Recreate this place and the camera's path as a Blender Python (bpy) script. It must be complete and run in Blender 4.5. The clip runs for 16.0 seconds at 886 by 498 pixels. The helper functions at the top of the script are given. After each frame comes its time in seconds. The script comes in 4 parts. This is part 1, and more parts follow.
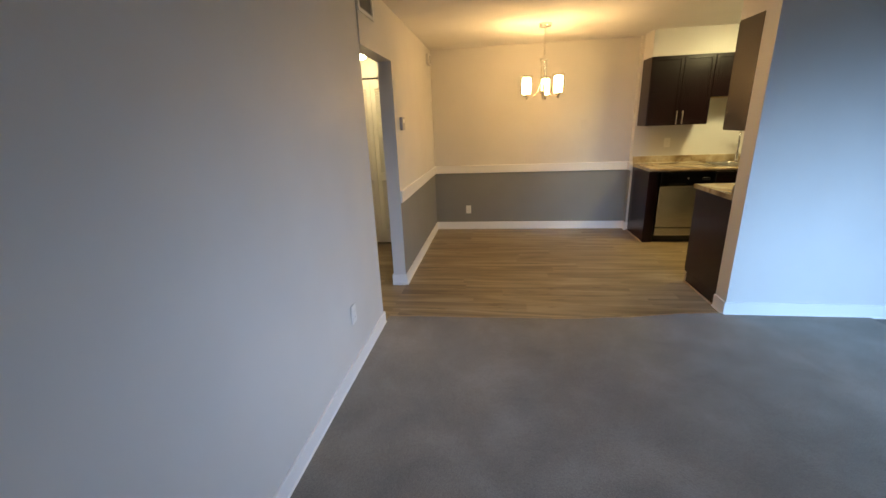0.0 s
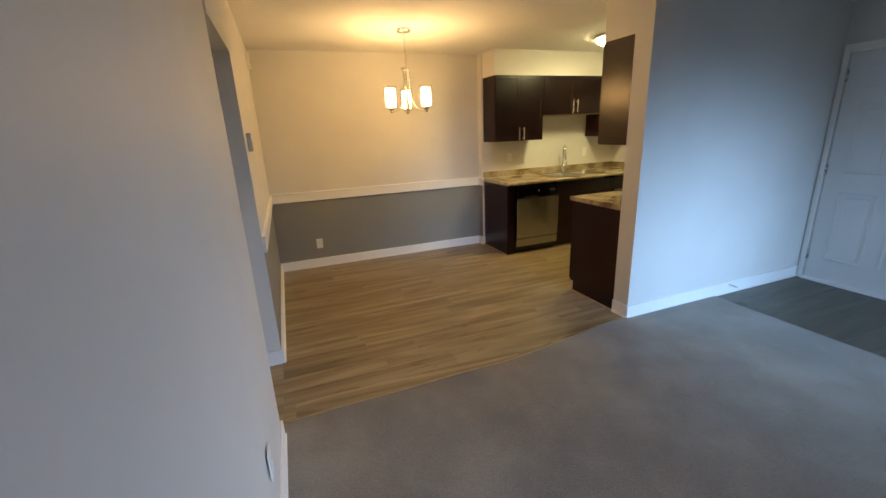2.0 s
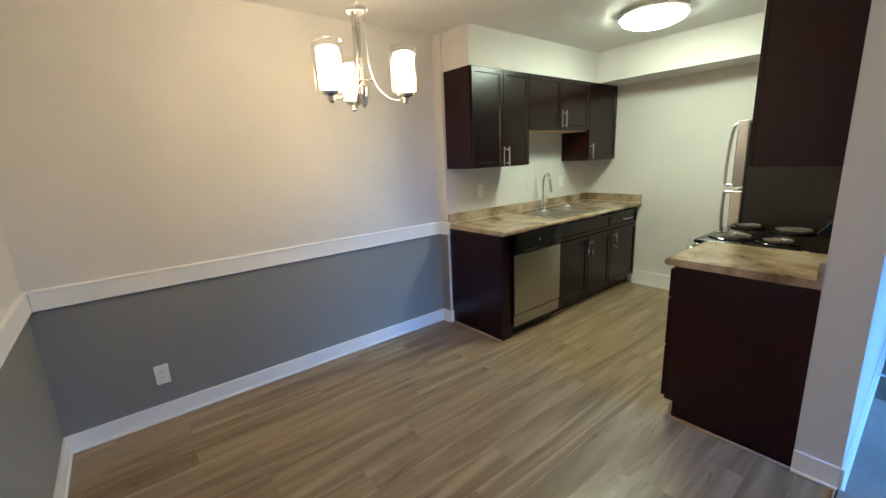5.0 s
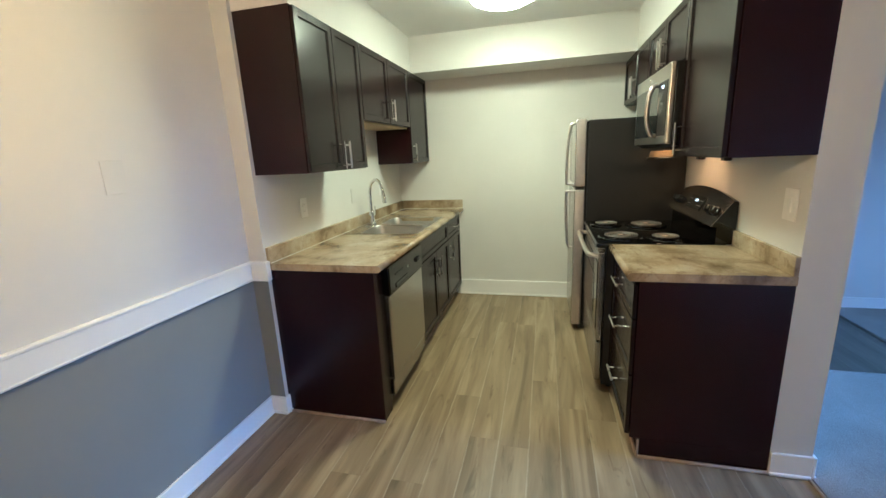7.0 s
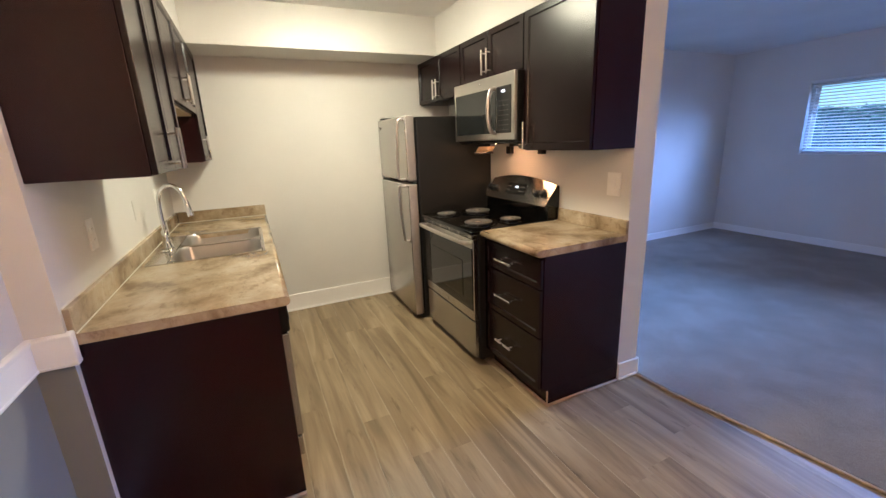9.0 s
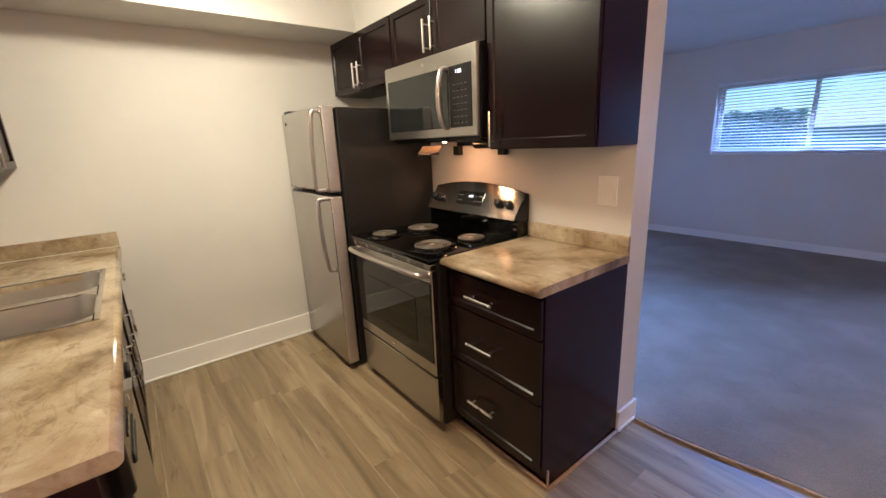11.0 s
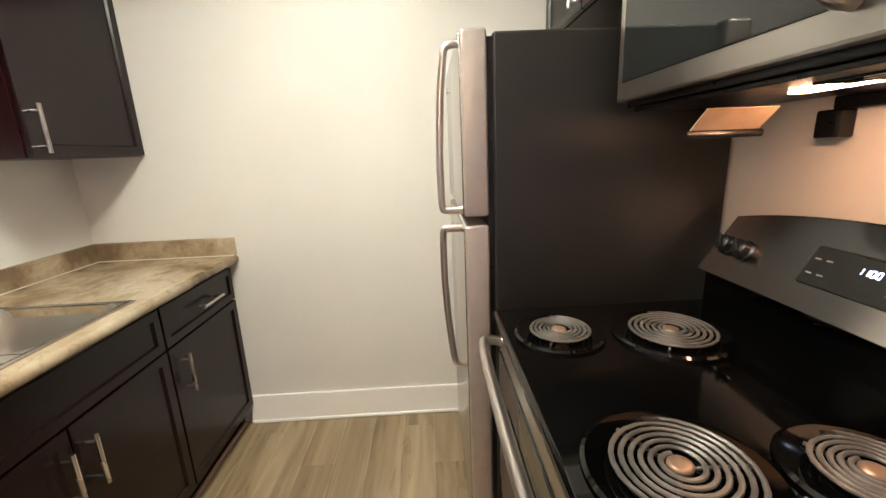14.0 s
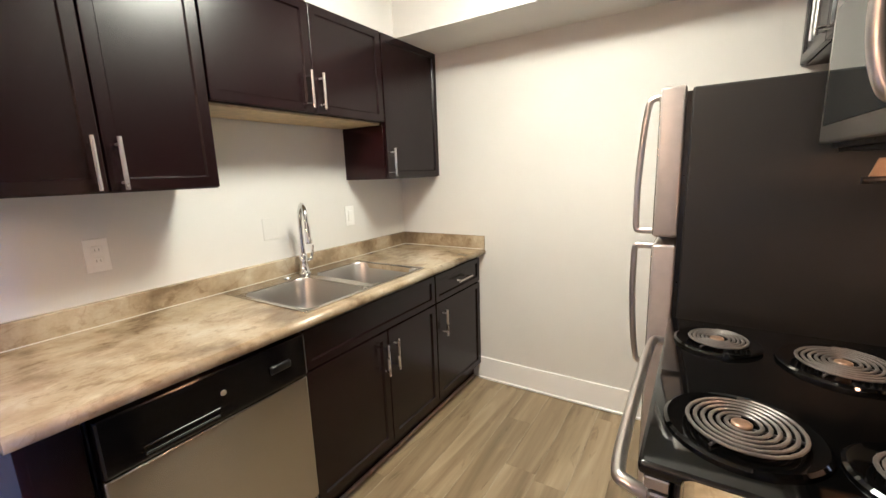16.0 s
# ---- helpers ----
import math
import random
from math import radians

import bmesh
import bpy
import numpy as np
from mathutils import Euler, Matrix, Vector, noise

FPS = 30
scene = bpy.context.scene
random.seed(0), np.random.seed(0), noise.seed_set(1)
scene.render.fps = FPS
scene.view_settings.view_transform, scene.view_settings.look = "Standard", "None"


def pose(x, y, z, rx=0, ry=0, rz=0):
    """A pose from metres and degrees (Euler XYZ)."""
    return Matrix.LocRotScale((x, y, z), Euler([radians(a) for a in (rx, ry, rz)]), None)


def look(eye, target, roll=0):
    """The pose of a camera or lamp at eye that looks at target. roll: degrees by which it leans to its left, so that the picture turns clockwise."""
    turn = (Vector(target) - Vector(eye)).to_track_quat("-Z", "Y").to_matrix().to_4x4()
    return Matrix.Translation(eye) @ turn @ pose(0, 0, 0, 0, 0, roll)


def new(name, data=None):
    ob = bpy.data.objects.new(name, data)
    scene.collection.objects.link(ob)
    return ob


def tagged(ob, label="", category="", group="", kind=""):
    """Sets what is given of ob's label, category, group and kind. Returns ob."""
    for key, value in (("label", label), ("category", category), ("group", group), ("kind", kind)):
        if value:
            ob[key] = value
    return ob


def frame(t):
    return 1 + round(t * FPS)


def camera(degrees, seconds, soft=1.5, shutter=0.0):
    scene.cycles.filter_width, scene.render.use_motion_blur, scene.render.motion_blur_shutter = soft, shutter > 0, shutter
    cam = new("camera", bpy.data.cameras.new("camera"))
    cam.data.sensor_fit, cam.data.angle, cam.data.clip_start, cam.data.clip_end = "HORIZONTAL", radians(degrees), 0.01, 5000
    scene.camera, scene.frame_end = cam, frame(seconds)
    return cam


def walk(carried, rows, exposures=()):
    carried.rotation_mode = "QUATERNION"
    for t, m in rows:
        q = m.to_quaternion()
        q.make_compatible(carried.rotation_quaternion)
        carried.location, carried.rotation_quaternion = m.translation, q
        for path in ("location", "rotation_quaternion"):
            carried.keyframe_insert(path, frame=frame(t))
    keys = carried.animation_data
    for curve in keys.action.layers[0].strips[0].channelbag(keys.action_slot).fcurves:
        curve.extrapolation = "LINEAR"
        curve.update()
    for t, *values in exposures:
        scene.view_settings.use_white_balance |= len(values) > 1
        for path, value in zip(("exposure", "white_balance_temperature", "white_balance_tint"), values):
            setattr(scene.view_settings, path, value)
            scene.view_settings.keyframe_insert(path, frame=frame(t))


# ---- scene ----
cam = camera(95.5, 16.0)
PATH = [
    (0, (0.033, 0.128, 1.525), (-0.235, 2.017, 0.925), -2.3),
    (0.5, (-0.246, 0.277, 1.521), (-0.27, 2.185, 0.923), -2.4),
    (1, (-0.432, 0.457, 1.526), (-0.204, 2.351, 0.928), -2.6),
    (1.5, (-0.574, 0.707, 1.526), (-0.091, 2.557, 0.938), -2.6),
    (2, (-0.66, 0.95, 1.543), (0.017, 2.746, 0.982), -2.5),
    (2.5, (-0.679, 1.268, 1.528), (0.119, 3.027, 1.008), -2.4),
    (3, (-0.631, 1.656, 1.49), (0.231, 3.394, 1.004), -2.3),
    (5.5, (-0.336, 3.504, 1.482), (1.064, 4.865, 1.052), -2.7),
    (6, (-0.222, 3.853, 1.461), (1.386, 4.958, 1.02), -2.5),
    (6.5, (-0.107, 4.132, 1.45), (1.664, 4.947, 1.002), -2.6),
    (7, (-0.015, 4.372, 1.445), (1.87, 4.862, 0.991), -2.7),
    (7.5, (0.046, 4.609, 1.423), (1.984, 4.751, 0.953), -2.9),
    (8, (0.128, 4.846, 1.421), (2.058, 4.658, 0.929), -2.8),
    (8.5, (0.182, 5.1, 1.43), (2.046, 4.575, 0.928), -2.4),
    (9, (0.248, 5.241, 1.456), (2.005, 4.437, 0.94), -2.4),
    (9.5, (0.409, 5.353, 1.451), (2.034, 4.312, 0.926), -2.1),
    (10, (0.565, 5.308, 1.446), (2.095, 4.127, 0.934), -2.6),
    (12.5, (1.566, 4.525, 1.354), (3.175, 3.443, 0.863), -2.3),
    (13, (1.745, 4.339, 1.333), (3.514, 3.537, 0.86), -2.4),
    (13.5, (1.934, 4.286, 1.335), (3.831, 3.857, 0.866), -2.4),
    (14, (2.089, 4.249, 1.352), (4.032, 4.197, 0.88), -2.5),
    (14.5, (2.105, 4.22, 1.374), (4.033, 4.47, 0.906), -2.6),
    (15, (1.999, 4.157, 1.362), (3.874, 4.71, 0.939), -2.2),
    (15.5, (1.842, 4.093, 1.374), (3.633, 4.897, 0.991), -1.5),
    (16, (1.675, 4.031, 1.411), (3.332, 5.088, 1.038), -2.1),
]
walk(
    cam,
    [(t, look(eye, target, roll)) for t, eye, target, roll in PATH],
    # seconds, stops, kelvin, tint: the camera settles from the daylit room to the lamps
    [(0.0, 0.10, 9200, 6), (2.0, 0.06, 9400, 5), (3.2, 0.04, 7700, -1), (5.5, 0.32, 5200, 1), (7.0, 0.48, 5350, -1), (8.0, 0.53, 5950, 17), (9.0, 0.52, 6000, 21), (10.2, 0.52, 6150, 25), (12.5, 0.42, 6250, 26), (14.0, 0.76, 5600, 22), (16.0, 0.86, 5500, 24)],
)

# ---- light ----
CHAND, KLAMP, HLAMP, CLAMP = 46.0, 58.0, 44.0, 82.0
KLAMP_AT = (2.80, 4.635)
world = bpy.data.worlds.new("sky")
scene.world = world
world.use_nodes = True
sky = world.node_tree.nodes.new("ShaderNodeTexSky")
sky.sky_type, sky.sun_disc = "NISHITA", False
sky.air_density, sky.dust_density, sky.ozone_density = 1.0, 0.2, 2.0
sky.sun_elevation, sky.sun_rotation = radians(50), radians(20)
world.node_tree.links.new(sky.outputs["Color"], world.node_tree.nodes["Background"].inputs["Color"])
world.node_tree.nodes["Background"].inputs["Strength"].default_value = 0.15
for aim, power, wide, tint in (((2.5, 3.24, 0.2), 30.0, 45, (0.22, 0.46, 1.0)), ((-0.86, 2.3, 0.0), 21.5, 50, (0.33, 0.51, 1.0)), ((3.99, 0.2, 0.6), 11.0, 60, (0.26, 0.47, 1.0))):
    lamp = new("window_daylight", bpy.data.lights.new("window_daylight", "AREA"))
    lamp.data.shape, lamp.data.size, lamp.data.size_y = "RECTANGLE", 1.7, 0.8
    lamp.data.energy, lamp.data.color, lamp.data.spread = power, tint, radians(wide)
    lamp.matrix_world = look((2.17, -1.02, 1.56), aim)
sun = new("sun", bpy.data.lights.new("sun", "SUN"))
sun.data.energy, sun.data.angle, sun.data.color = 5.0, radians(0.53), (1.0, 0.95, 0.88)
sun.matrix_world = look((0, 0, 0), (-math.sin(radians(20)) * math.cos(radians(50)), -math.cos(radians(20)) * math.cos(radians(50)), -math.sin(radians(50))))


CEIL = 2.445


# ---- materials ----
def nodes_of(name):
    m = bpy.data.materials.new(name)
    m.use_nodes = True
    nt = m.node_tree
    return m, nt, nt.nodes["Principled BSDF"]


def add(nt, kind, **kw):
    n = nt.nodes.new(kind)
    for k, v in kw.items():
        n.inputs[k.replace("_", " ")].default_value = v
    return n


def coords(nt, scale=(1, 1, 1)):
    tc = nt.nodes.new("ShaderNodeTexCoord")
    mp = nt.nodes.new("ShaderNodeMapping")
    mp.inputs["Scale"].default_value = scale
    nt.links.new(tc.outputs["Object"], mp.inputs["Vector"])
    return mp


def ramp(nt, source, stops):
    r = nt.nodes.new("ShaderNodeValToRGB")
    el = r.color_ramp.elements
    el[0].position, el[0].color = stops[0][0], (*stops[0][1], 1)
    el[1].position, el[1].color = stops[-1][0], (*stops[-1][1], 1)
    for p, c in stops[1:-1]:
        e = el.new(p)
        e.color = (*c, 1)
    nt.links.new(source, r.inputs["Fac"])
    return r


def bump(nt, bsdf, height, strength, distance):
    b = nt.nodes.new("ShaderNodeBump")
    b.inputs["Strength"].default_value, b.inputs["Distance"].default_value = strength, distance
    nt.links.new(height, b.inputs["Height"])
    nt.links.new(b.outputs["Normal"], bsdf.inputs["Normal"])


def paint(name, colour, rough=0.55, grain=260, relief=0.0006, vary=0.05):
    """Rolled wall paint: orange-peel relief and faint scuffs."""
    m, nt, b = nodes_of(name)
    mp = coords(nt)
    big = add(nt, "ShaderNodeTexNoise", Scale=1.7, Detail=4.0)
    nt.links.new(mp.outputs["Vector"], big.inputs["Vector"])
    lo = tuple(c * (1 - vary) for c in colour)
    hi = tuple(min(1, c * (1 + vary * 0.5)) for c in colour)
    r = ramp(nt, big.outputs["Fac"], [(0.3, lo), (0.7, hi)])
    nt.links.new(r.outputs["Color"], b.inputs["Base Color"])
    fine = add(nt, "ShaderNodeTexNoise", Scale=grain, Detail=2.0)
    nt.links.new(mp.outputs["Vector"], fine.inputs["Vector"])
    bump(nt, b, fine.outputs["Fac"], 0.35, relief)
    b.inputs["Roughness"].default_value = rough
    return m


def plain(name, colour, rough=0.4, metal=0.0, grain=40.0, vary=0.08, stretch=(1, 1, 1), coat=0.0, relief=0.0):
    """A surface with slight uneven colour and gloss."""
    m, nt, b = nodes_of(name)
    mp = coords(nt, stretch)
    n = add(nt, "ShaderNodeTexNoise", Scale=grain, Detail=5.0)
    nt.links.new(mp.outputs["Vector"], n.inputs["Vector"])
    r = ramp(nt, n.outputs["Fac"], [(0.3, tuple(c * (1 - vary) for c in colour)), (0.7, tuple(min(1, c * (1 + vary)) for c in colour))])
    nt.links.new(r.outputs["Color"], b.inputs["Base Color"])
    k = ramp(nt, n.outputs["Fac"], [(0.3, (rough * 0.85,) * 3), (0.7, (min(1, rough * 1.15),) * 3)])
    nt.links.new(k.outputs["Color"], b.inputs["Roughness"])
    b.inputs["Metallic"].default_value = metal
    b.inputs["Coat Weight"].default_value = coat
    if relief:
        bump(nt, b, n.outputs["Fac"], 0.4, relief)
    return m


def metal(name, colour, rough, metallic=1.0, brushed=0.0):
    """Satin or polished metal, with faint smears; brushed metal stretches its highlights."""
    m, nt, b = nodes_of(name)
    b.inputs["Base Color"].default_value = (*colour, 1)
    b.inputs["Metallic"].default_value = metallic
    mp = coords(nt)
    n = add(nt, "ShaderNodeTexNoise", Scale=6.0, Detail=5.0, Roughness=0.6)
    nt.links.new(mp.outputs["Vector"], n.inputs["Vector"])
    r = ramp(nt, n.outputs["Fac"], [(0.35, (rough * 0.93,) * 3), (0.65, (rough * 1.08,) * 3)])
    nt.links.new(r.outputs["Color"], b.inputs["Roughness"])
    if brushed:
        lines = coords(nt, (6, 6, 700))
        g = add(nt, "ShaderNodeTexNoise", Scale=1.0, Detail=2.0)
        nt.links.new(lines.outputs["Vector"], g.inputs["Vector"])
        bump(nt, b, g.outputs["Fac"], brushed, 0.0004)
        geo = nt.nodes.new("ShaderNodeNewGeometry")
        level = nt.nodes.new("ShaderNodeVectorMath")
        level.operation = "CROSS_PRODUCT"
        level.inputs[1].default_value = (0.02, 0.01, 1.0)
        nt.links.new(geo.outputs["Normal"], level.inputs[0])
        nt.links.new(level.outputs[0], b.inputs["Tangent"])
        b.inputs["Anisotropic"].default_value, b.inputs["Anisotropic Rotation"].default_value = 0.93, 0.25
    return m


def wood_dark(name, colour, stretch):
    """Espresso stain with thin grain under satin lacquer."""
    m, nt, b = nodes_of(name)
    mp = coords(nt, stretch)
    n = add(nt, "ShaderNodeTexNoise", Scale=9.0, Detail=8.0, Roughness=0.65)
    nt.links.new(mp.outputs["Vector"], n.inputs["Vector"])
    r = ramp(nt, n.outputs["Fac"], [(0.3, tuple(c * 0.85 for c in colour)), (0.55, colour), (0.75, tuple(c * 1.15 for c in colour))])
    nt.links.new(r.outputs["Color"], b.inputs["Base Color"])
    bump(nt, b, n.outputs["Fac"], 0.12, 0.0006)
    b.inputs["Roughness"].default_value = 0.27
    b.inputs["Specular IOR Level"].default_value = 0.34
    return m


def vinyl(name, depth=1.0, tone=(1.0, 1.0, 1.0)):
    """Wood-look vinyl: broad wavy figure, fine pores and pale worn edges, each plank of its own cut."""
    m, nt, b = nodes_of(name)
    info = nt.nodes.new("ShaderNodeObjectInfo")
    tc = nt.nodes.new("ShaderNodeTexCoord")
    off = nt.nodes.new("ShaderNodeCombineXYZ")
    for a, k in (("X", 37.0), ("Y", 91.0)):
        mul = nt.nodes.new("ShaderNodeMath")
        mul.operation = "MULTIPLY"
        mul.inputs[1].default_value = k
        nt.links.new(info.outputs["Random"], mul.inputs[0])
        nt.links.new(mul.outputs[0], off.inputs[a])
    su = nt.nodes.new("ShaderNodeVectorMath")
    nt.links.new(tc.outputs["Object"], su.inputs[0])
    nt.links.new(off.outputs[0], su.inputs[1])

    def figure(scale, **kw):
        mp = nt.nodes.new("ShaderNodeMapping")
        mp.inputs["Scale"].default_value = scale
        nt.links.new(su.outputs[0], mp.inputs["Vector"])
        n = add(nt, "ShaderNodeTexNoise", **kw)
        nt.links.new(mp.outputs["Vector"], n.inputs["Vector"])
        return n.outputs["Fac"]

    def times(a, c, fac):
        mix = nt.nodes.new("ShaderNodeMixRGB")
        mix.blend_type = "MULTIPLY"
        mix.inputs["Fac"].default_value = fac
        nt.links.new(a, mix.inputs["Color1"])
        nt.links.new(c, mix.inputs["Color2"])
        return mix.outputs["Color"]

    broad = figure((0.36, 3.7, 1), Scale=1.6, Detail=4.5, Roughness=0.5, Distortion=1.8)
    pores = figure((1.8, 34.0, 1), Scale=2.0, Detail=4.0)
    knots = figure((2.6, 13.0, 1), Scale=1.3, Detail=5.0, Roughness=0.6, Distortion=0.8)
    col = ramp(nt, broad, [(p, tuple(depth * k * c for k, c in zip(tone, col))) for p, col in ((0.28, (0.165, 0.119, 0.068)), (0.42, (0.238, 0.178, 0.106)), (0.52, (0.292, 0.223, 0.136)), (0.61, (0.350, 0.273, 0.172)), (0.72, (0.425, 0.342, 0.226)))]).outputs["Color"]
    col = times(col, ramp(nt, pores, [(0.3, (0.74, 0.73, 0.72)), (0.65, (1.07, 1.07, 1.07))]).outputs["Color"], 0.26)
    col = times(col, ramp(nt, knots, [(0.29, (0.50, 0.45, 0.40)), (0.40, (1, 1, 1)), (0.62, (1, 1, 1)), (0.74, (1.25, 1.24, 1.22))]).outputs["Color"], 0.75)
    col = times(col, ramp(nt, info.outputs["Random"], [(0.0, (0.97, 0.97, 0.97)), (1.0, (1.03, 1.03, 1.03))]).outputs["Color"], 1.0)
    # pale worn lines along the long edges
    sep = nt.nodes.new("ShaderNodeSeparateXYZ")
    nt.links.new(tc.outputs["Object"], sep.inputs[0])
    away = nt.nodes.new("ShaderNodeMath")
    away.operation = "ABSOLUTE"
    nt.links.new(sep.outputs["Y"], away.inputs[0])
    edge = ramp(nt, away.outputs[0], [(0.0715, (0, 0, 0)), (0.0745, (0.55, 0.55, 0.55))])
    worn = nt.nodes.new("ShaderNodeMixRGB")
    worn.blend_type = "MULTIPLY"
    worn.inputs["Fac"].default_value = 1.0
    nt.links.new(edge.outputs["Color"], worn.inputs["Color1"])
    nt.links.new(ramp(nt, knots, [(0.42, (0, 0, 0)), (0.58, (1, 1, 1))]).outputs["Color"], worn.inputs["Color2"])
    pale = nt.nodes.new("ShaderNodeMixRGB")
    pale.inputs["Color2"].default_value = (0.50 * depth, 0.42 * depth, 0.30 * depth, 1)
    nt.links.new(worn.outputs["Color"], pale.inputs["Fac"])
    nt.links.new(col, pale.inputs["Color1"])
    nt.links.new(pale.outputs["Color"], b.inputs["Base Color"])
    b.inputs["Roughness"].default_value = 0.34
    bump(nt, b, pores, 0.15, 0.0005)
    return m


def carpet_mat():
    m, nt, b = nodes_of("carpet_pile")
    mp = coords(nt)
    nap = add(nt, "ShaderNodeTexNoise", Scale=2.8, Detail=6.0, Distortion=0.25)
    tuft = add(nt, "ShaderNodeTexNoise", Scale=210.0, Detail=3.0)
    for n in (nap, tuft):
        nt.links.new(mp.outputs["Vector"], n.inputs["Vector"])
    a = ramp(nt, nap.outputs["Fac"], [(0.34, (0.214, 0.183, 0.152)), (0.5, (0.252, 0.214, 0.178)), (0.66, (0.302, 0.258, 0.217))])
    c = ramp(nt, tuft.outputs["Fac"], [(0.3, (0.78, 0.78, 0.78)), (0.7, (1.14, 1.14, 1.14))])
    mix = nt.nodes.new("ShaderNodeMixRGB")
    mix.blend_type = "MULTIPLY"
    mix.inputs["Fac"].default_value = 1.0
    nt.links.new(a.outputs["Color"], mix.inputs["Color1"])
    nt.links.new(c.outputs["Color"], mix.inputs["Color2"])
    nt.links.new(mix.outputs["Color"], b.inputs["Base Color"])
    b.inputs["Roughness"].default_value = 1.0
    b.inputs["Specular IOR Level"].default_value = 0.1
    b.inputs["Sheen Weight"].default_value = 0.25
    bump(nt, b, tuft.outputs["Fac"], 0.9, 0.006)
    return m


def laminate():
    """Tan stone-look laminate: cloudy ground, slanting brown veins, pale chips."""
    m, nt, b = nodes_of("stone_laminate")
    mp = coords(nt)
    slant = coords(nt, (1.0, 1.7, 1.4))
    slant.inputs["Rotation"].default_value = (0, 0, radians(38))
    clouds = add(nt, "ShaderNodeTexNoise", Scale=4.2, Detail=8.0, Roughness=0.55, Distortion=0.3)
    veins = add(nt, "ShaderNodeTexNoise", Scale=5.0, Detail=8.0, Roughness=0.55, Distortion=0.7)
    chips = add(nt, "ShaderNodeTexNoise", Scale=13.0, Detail=8.0, Roughness=0.6, Distortion=0.35)
    dots = add(nt, "ShaderNodeTexNoise", Scale=120.0, Detail=3.0)
    for n, c in ((clouds, mp), (veins, slant), (chips, slant), (dots, mp)):
        nt.links.new(c.outputs["Vector"], n.inputs["Vector"])
    out = ramp(nt, clouds.outputs["Fac"], [(0.35, (0.190, 0.132, 0.078)), (0.43, (0.310, 0.230, 0.142)), (0.50, (0.390, 0.304, 0.200)), (0.60, (0.470, 0.388, 0.275)), (0.70, (0.53, 0.455, 0.345))]).outputs["Color"]
    v = ramp(nt, veins.outputs["Fac"], [(0.34, (0.62, 0.52, 0.42)), (0.43, (1, 1, 1)), (0.480, (1, 1, 1)), (0.497, (0.6, 0.5, 0.4)), (0.512, (1, 1, 1)), (0.62, (1.0, 0.98, 0.96))])
    c = ramp(nt, chips.outputs["Fac"], [(0.33, (0.52, 0.44, 0.36)), (0.43, (0.97, 0.96, 0.94)), (0.58, (1, 1, 1)), (0.68, (1.30, 1.32, 1.33))])
    d = ramp(nt, dots.outputs["Fac"], [(0.3, (0.85, 0.84, 0.82)), (0.6, (1.04, 1.04, 1.04))])
    for s, f in ((v, 0.38), (c, 0.6), (d, 0.35)):
        mix = nt.nodes.new("ShaderNodeMixRGB")
        mix.blend_type = "MULTIPLY"
        mix.inputs["Fac"].default_value = f
        nt.links.new(out, mix.inputs["Color1"])
        nt.links.new(s.outputs["Color"], mix.inputs["Color2"])
        out = mix.outputs["Color"]
    nt.links.new(out, b.inputs["Base Color"])
    bump(nt, b, chips.outputs["Fac"], 0.1, 0.0004)
    b.inputs["Roughness"].default_value = 0.2
    return m


def glow(name, colour, strength):
    m, nt, b = nodes_of(name)
    b.inputs["Base Color"].default_value = (0.8, 0.8, 0.8, 1)
    b.inputs["Emission Color"].default_value = (*colour, 1)
    b.inputs["Emission Strength"].default_value = strength
    return m


def thin_glass(name, tint=(1, 1, 1), gloss=0.12, rough=0.02):
    m = bpy.data.materials.new(name)
    m.use_nodes = True
    nt = m.node_tree
    nt.nodes.clear()
    out = nt.nodes.new("ShaderNodeOutputMaterial")
    tr = nt.nodes.new("ShaderNodeBsdfTransparent")
    tr.inputs["Color"].default_value = (*tint, 1)
    gl = nt.nodes.new("ShaderNodeBsdfGlossy")
    gl.inputs["Roughness"].default_value = rough
    fr = nt.nodes.new("ShaderNodeLayerWeight")
    fr.inputs["Blend"].default_value = 0.25
    mul = nt.nodes.new("ShaderNodeMath")
    mul.operation = "MULTIPLY_ADD"
    mul.inputs[1].default_value, mul.inputs[2].default_value = gloss * 3, 0.03
    nt.links.new(fr.outputs["Facing"], mul.inputs[0])
    mix = nt.nodes.new("ShaderNodeMixShader")
    nt.links.new(mul.outputs[0], mix.inputs[0])
    nt.links.new(tr.outputs[0], mix.inputs[1])
    nt.links.new(gl.outputs[0], mix.inputs[2])
    nt.links.new(mix.outputs[0], out.inputs[0])
    return m


WALL = paint("wall_paint", (0.71, 0.69, 0.655))
GREY = paint("grey_wall_paint", (0.258, 0.258, 0.243), 0.5, vary=0.08)
CEILING = paint("ceiling_paint", (0.78, 0.77, 0.75), 0.9, 140, 0.002)
TRIM = paint("trim_paint", (0.88, 0.87, 0.85), 0.32, 60, 0.0002, 0.03)
ESPRESSO = wood_dark("espresso_wood", (0.0078, 0.0014, 0.0021), (1.5, 1.5, 0.35))
ESPRESSO_SIDE = wood_dark("espresso_side_panel", (0.0155, 0.0015, 0.0024), (1.2, 1.2, 0.25))
PALE_WOOD = plain("raw_wood_moulding", (0.42, 0.30, 0.20), 0.6, grain=30, vary=0.2)
INSIDE = plain("raw_cabinet_underside", (0.50, 0.38, 0.22), 0.6, grain=20, vary=0.2)
VINYL = vinyl("vinyl_plank", 0.97, (1.0, 0.965, 0.94))
# the same plank figure, darkened and bluer, for the floor at the entry door
VINYL_DARK = vinyl("vinyl_plank_darkened", 0.36, (0.9, 1.0, 1.15))
CARPET = carpet_mat()
LAMINATE = laminate()
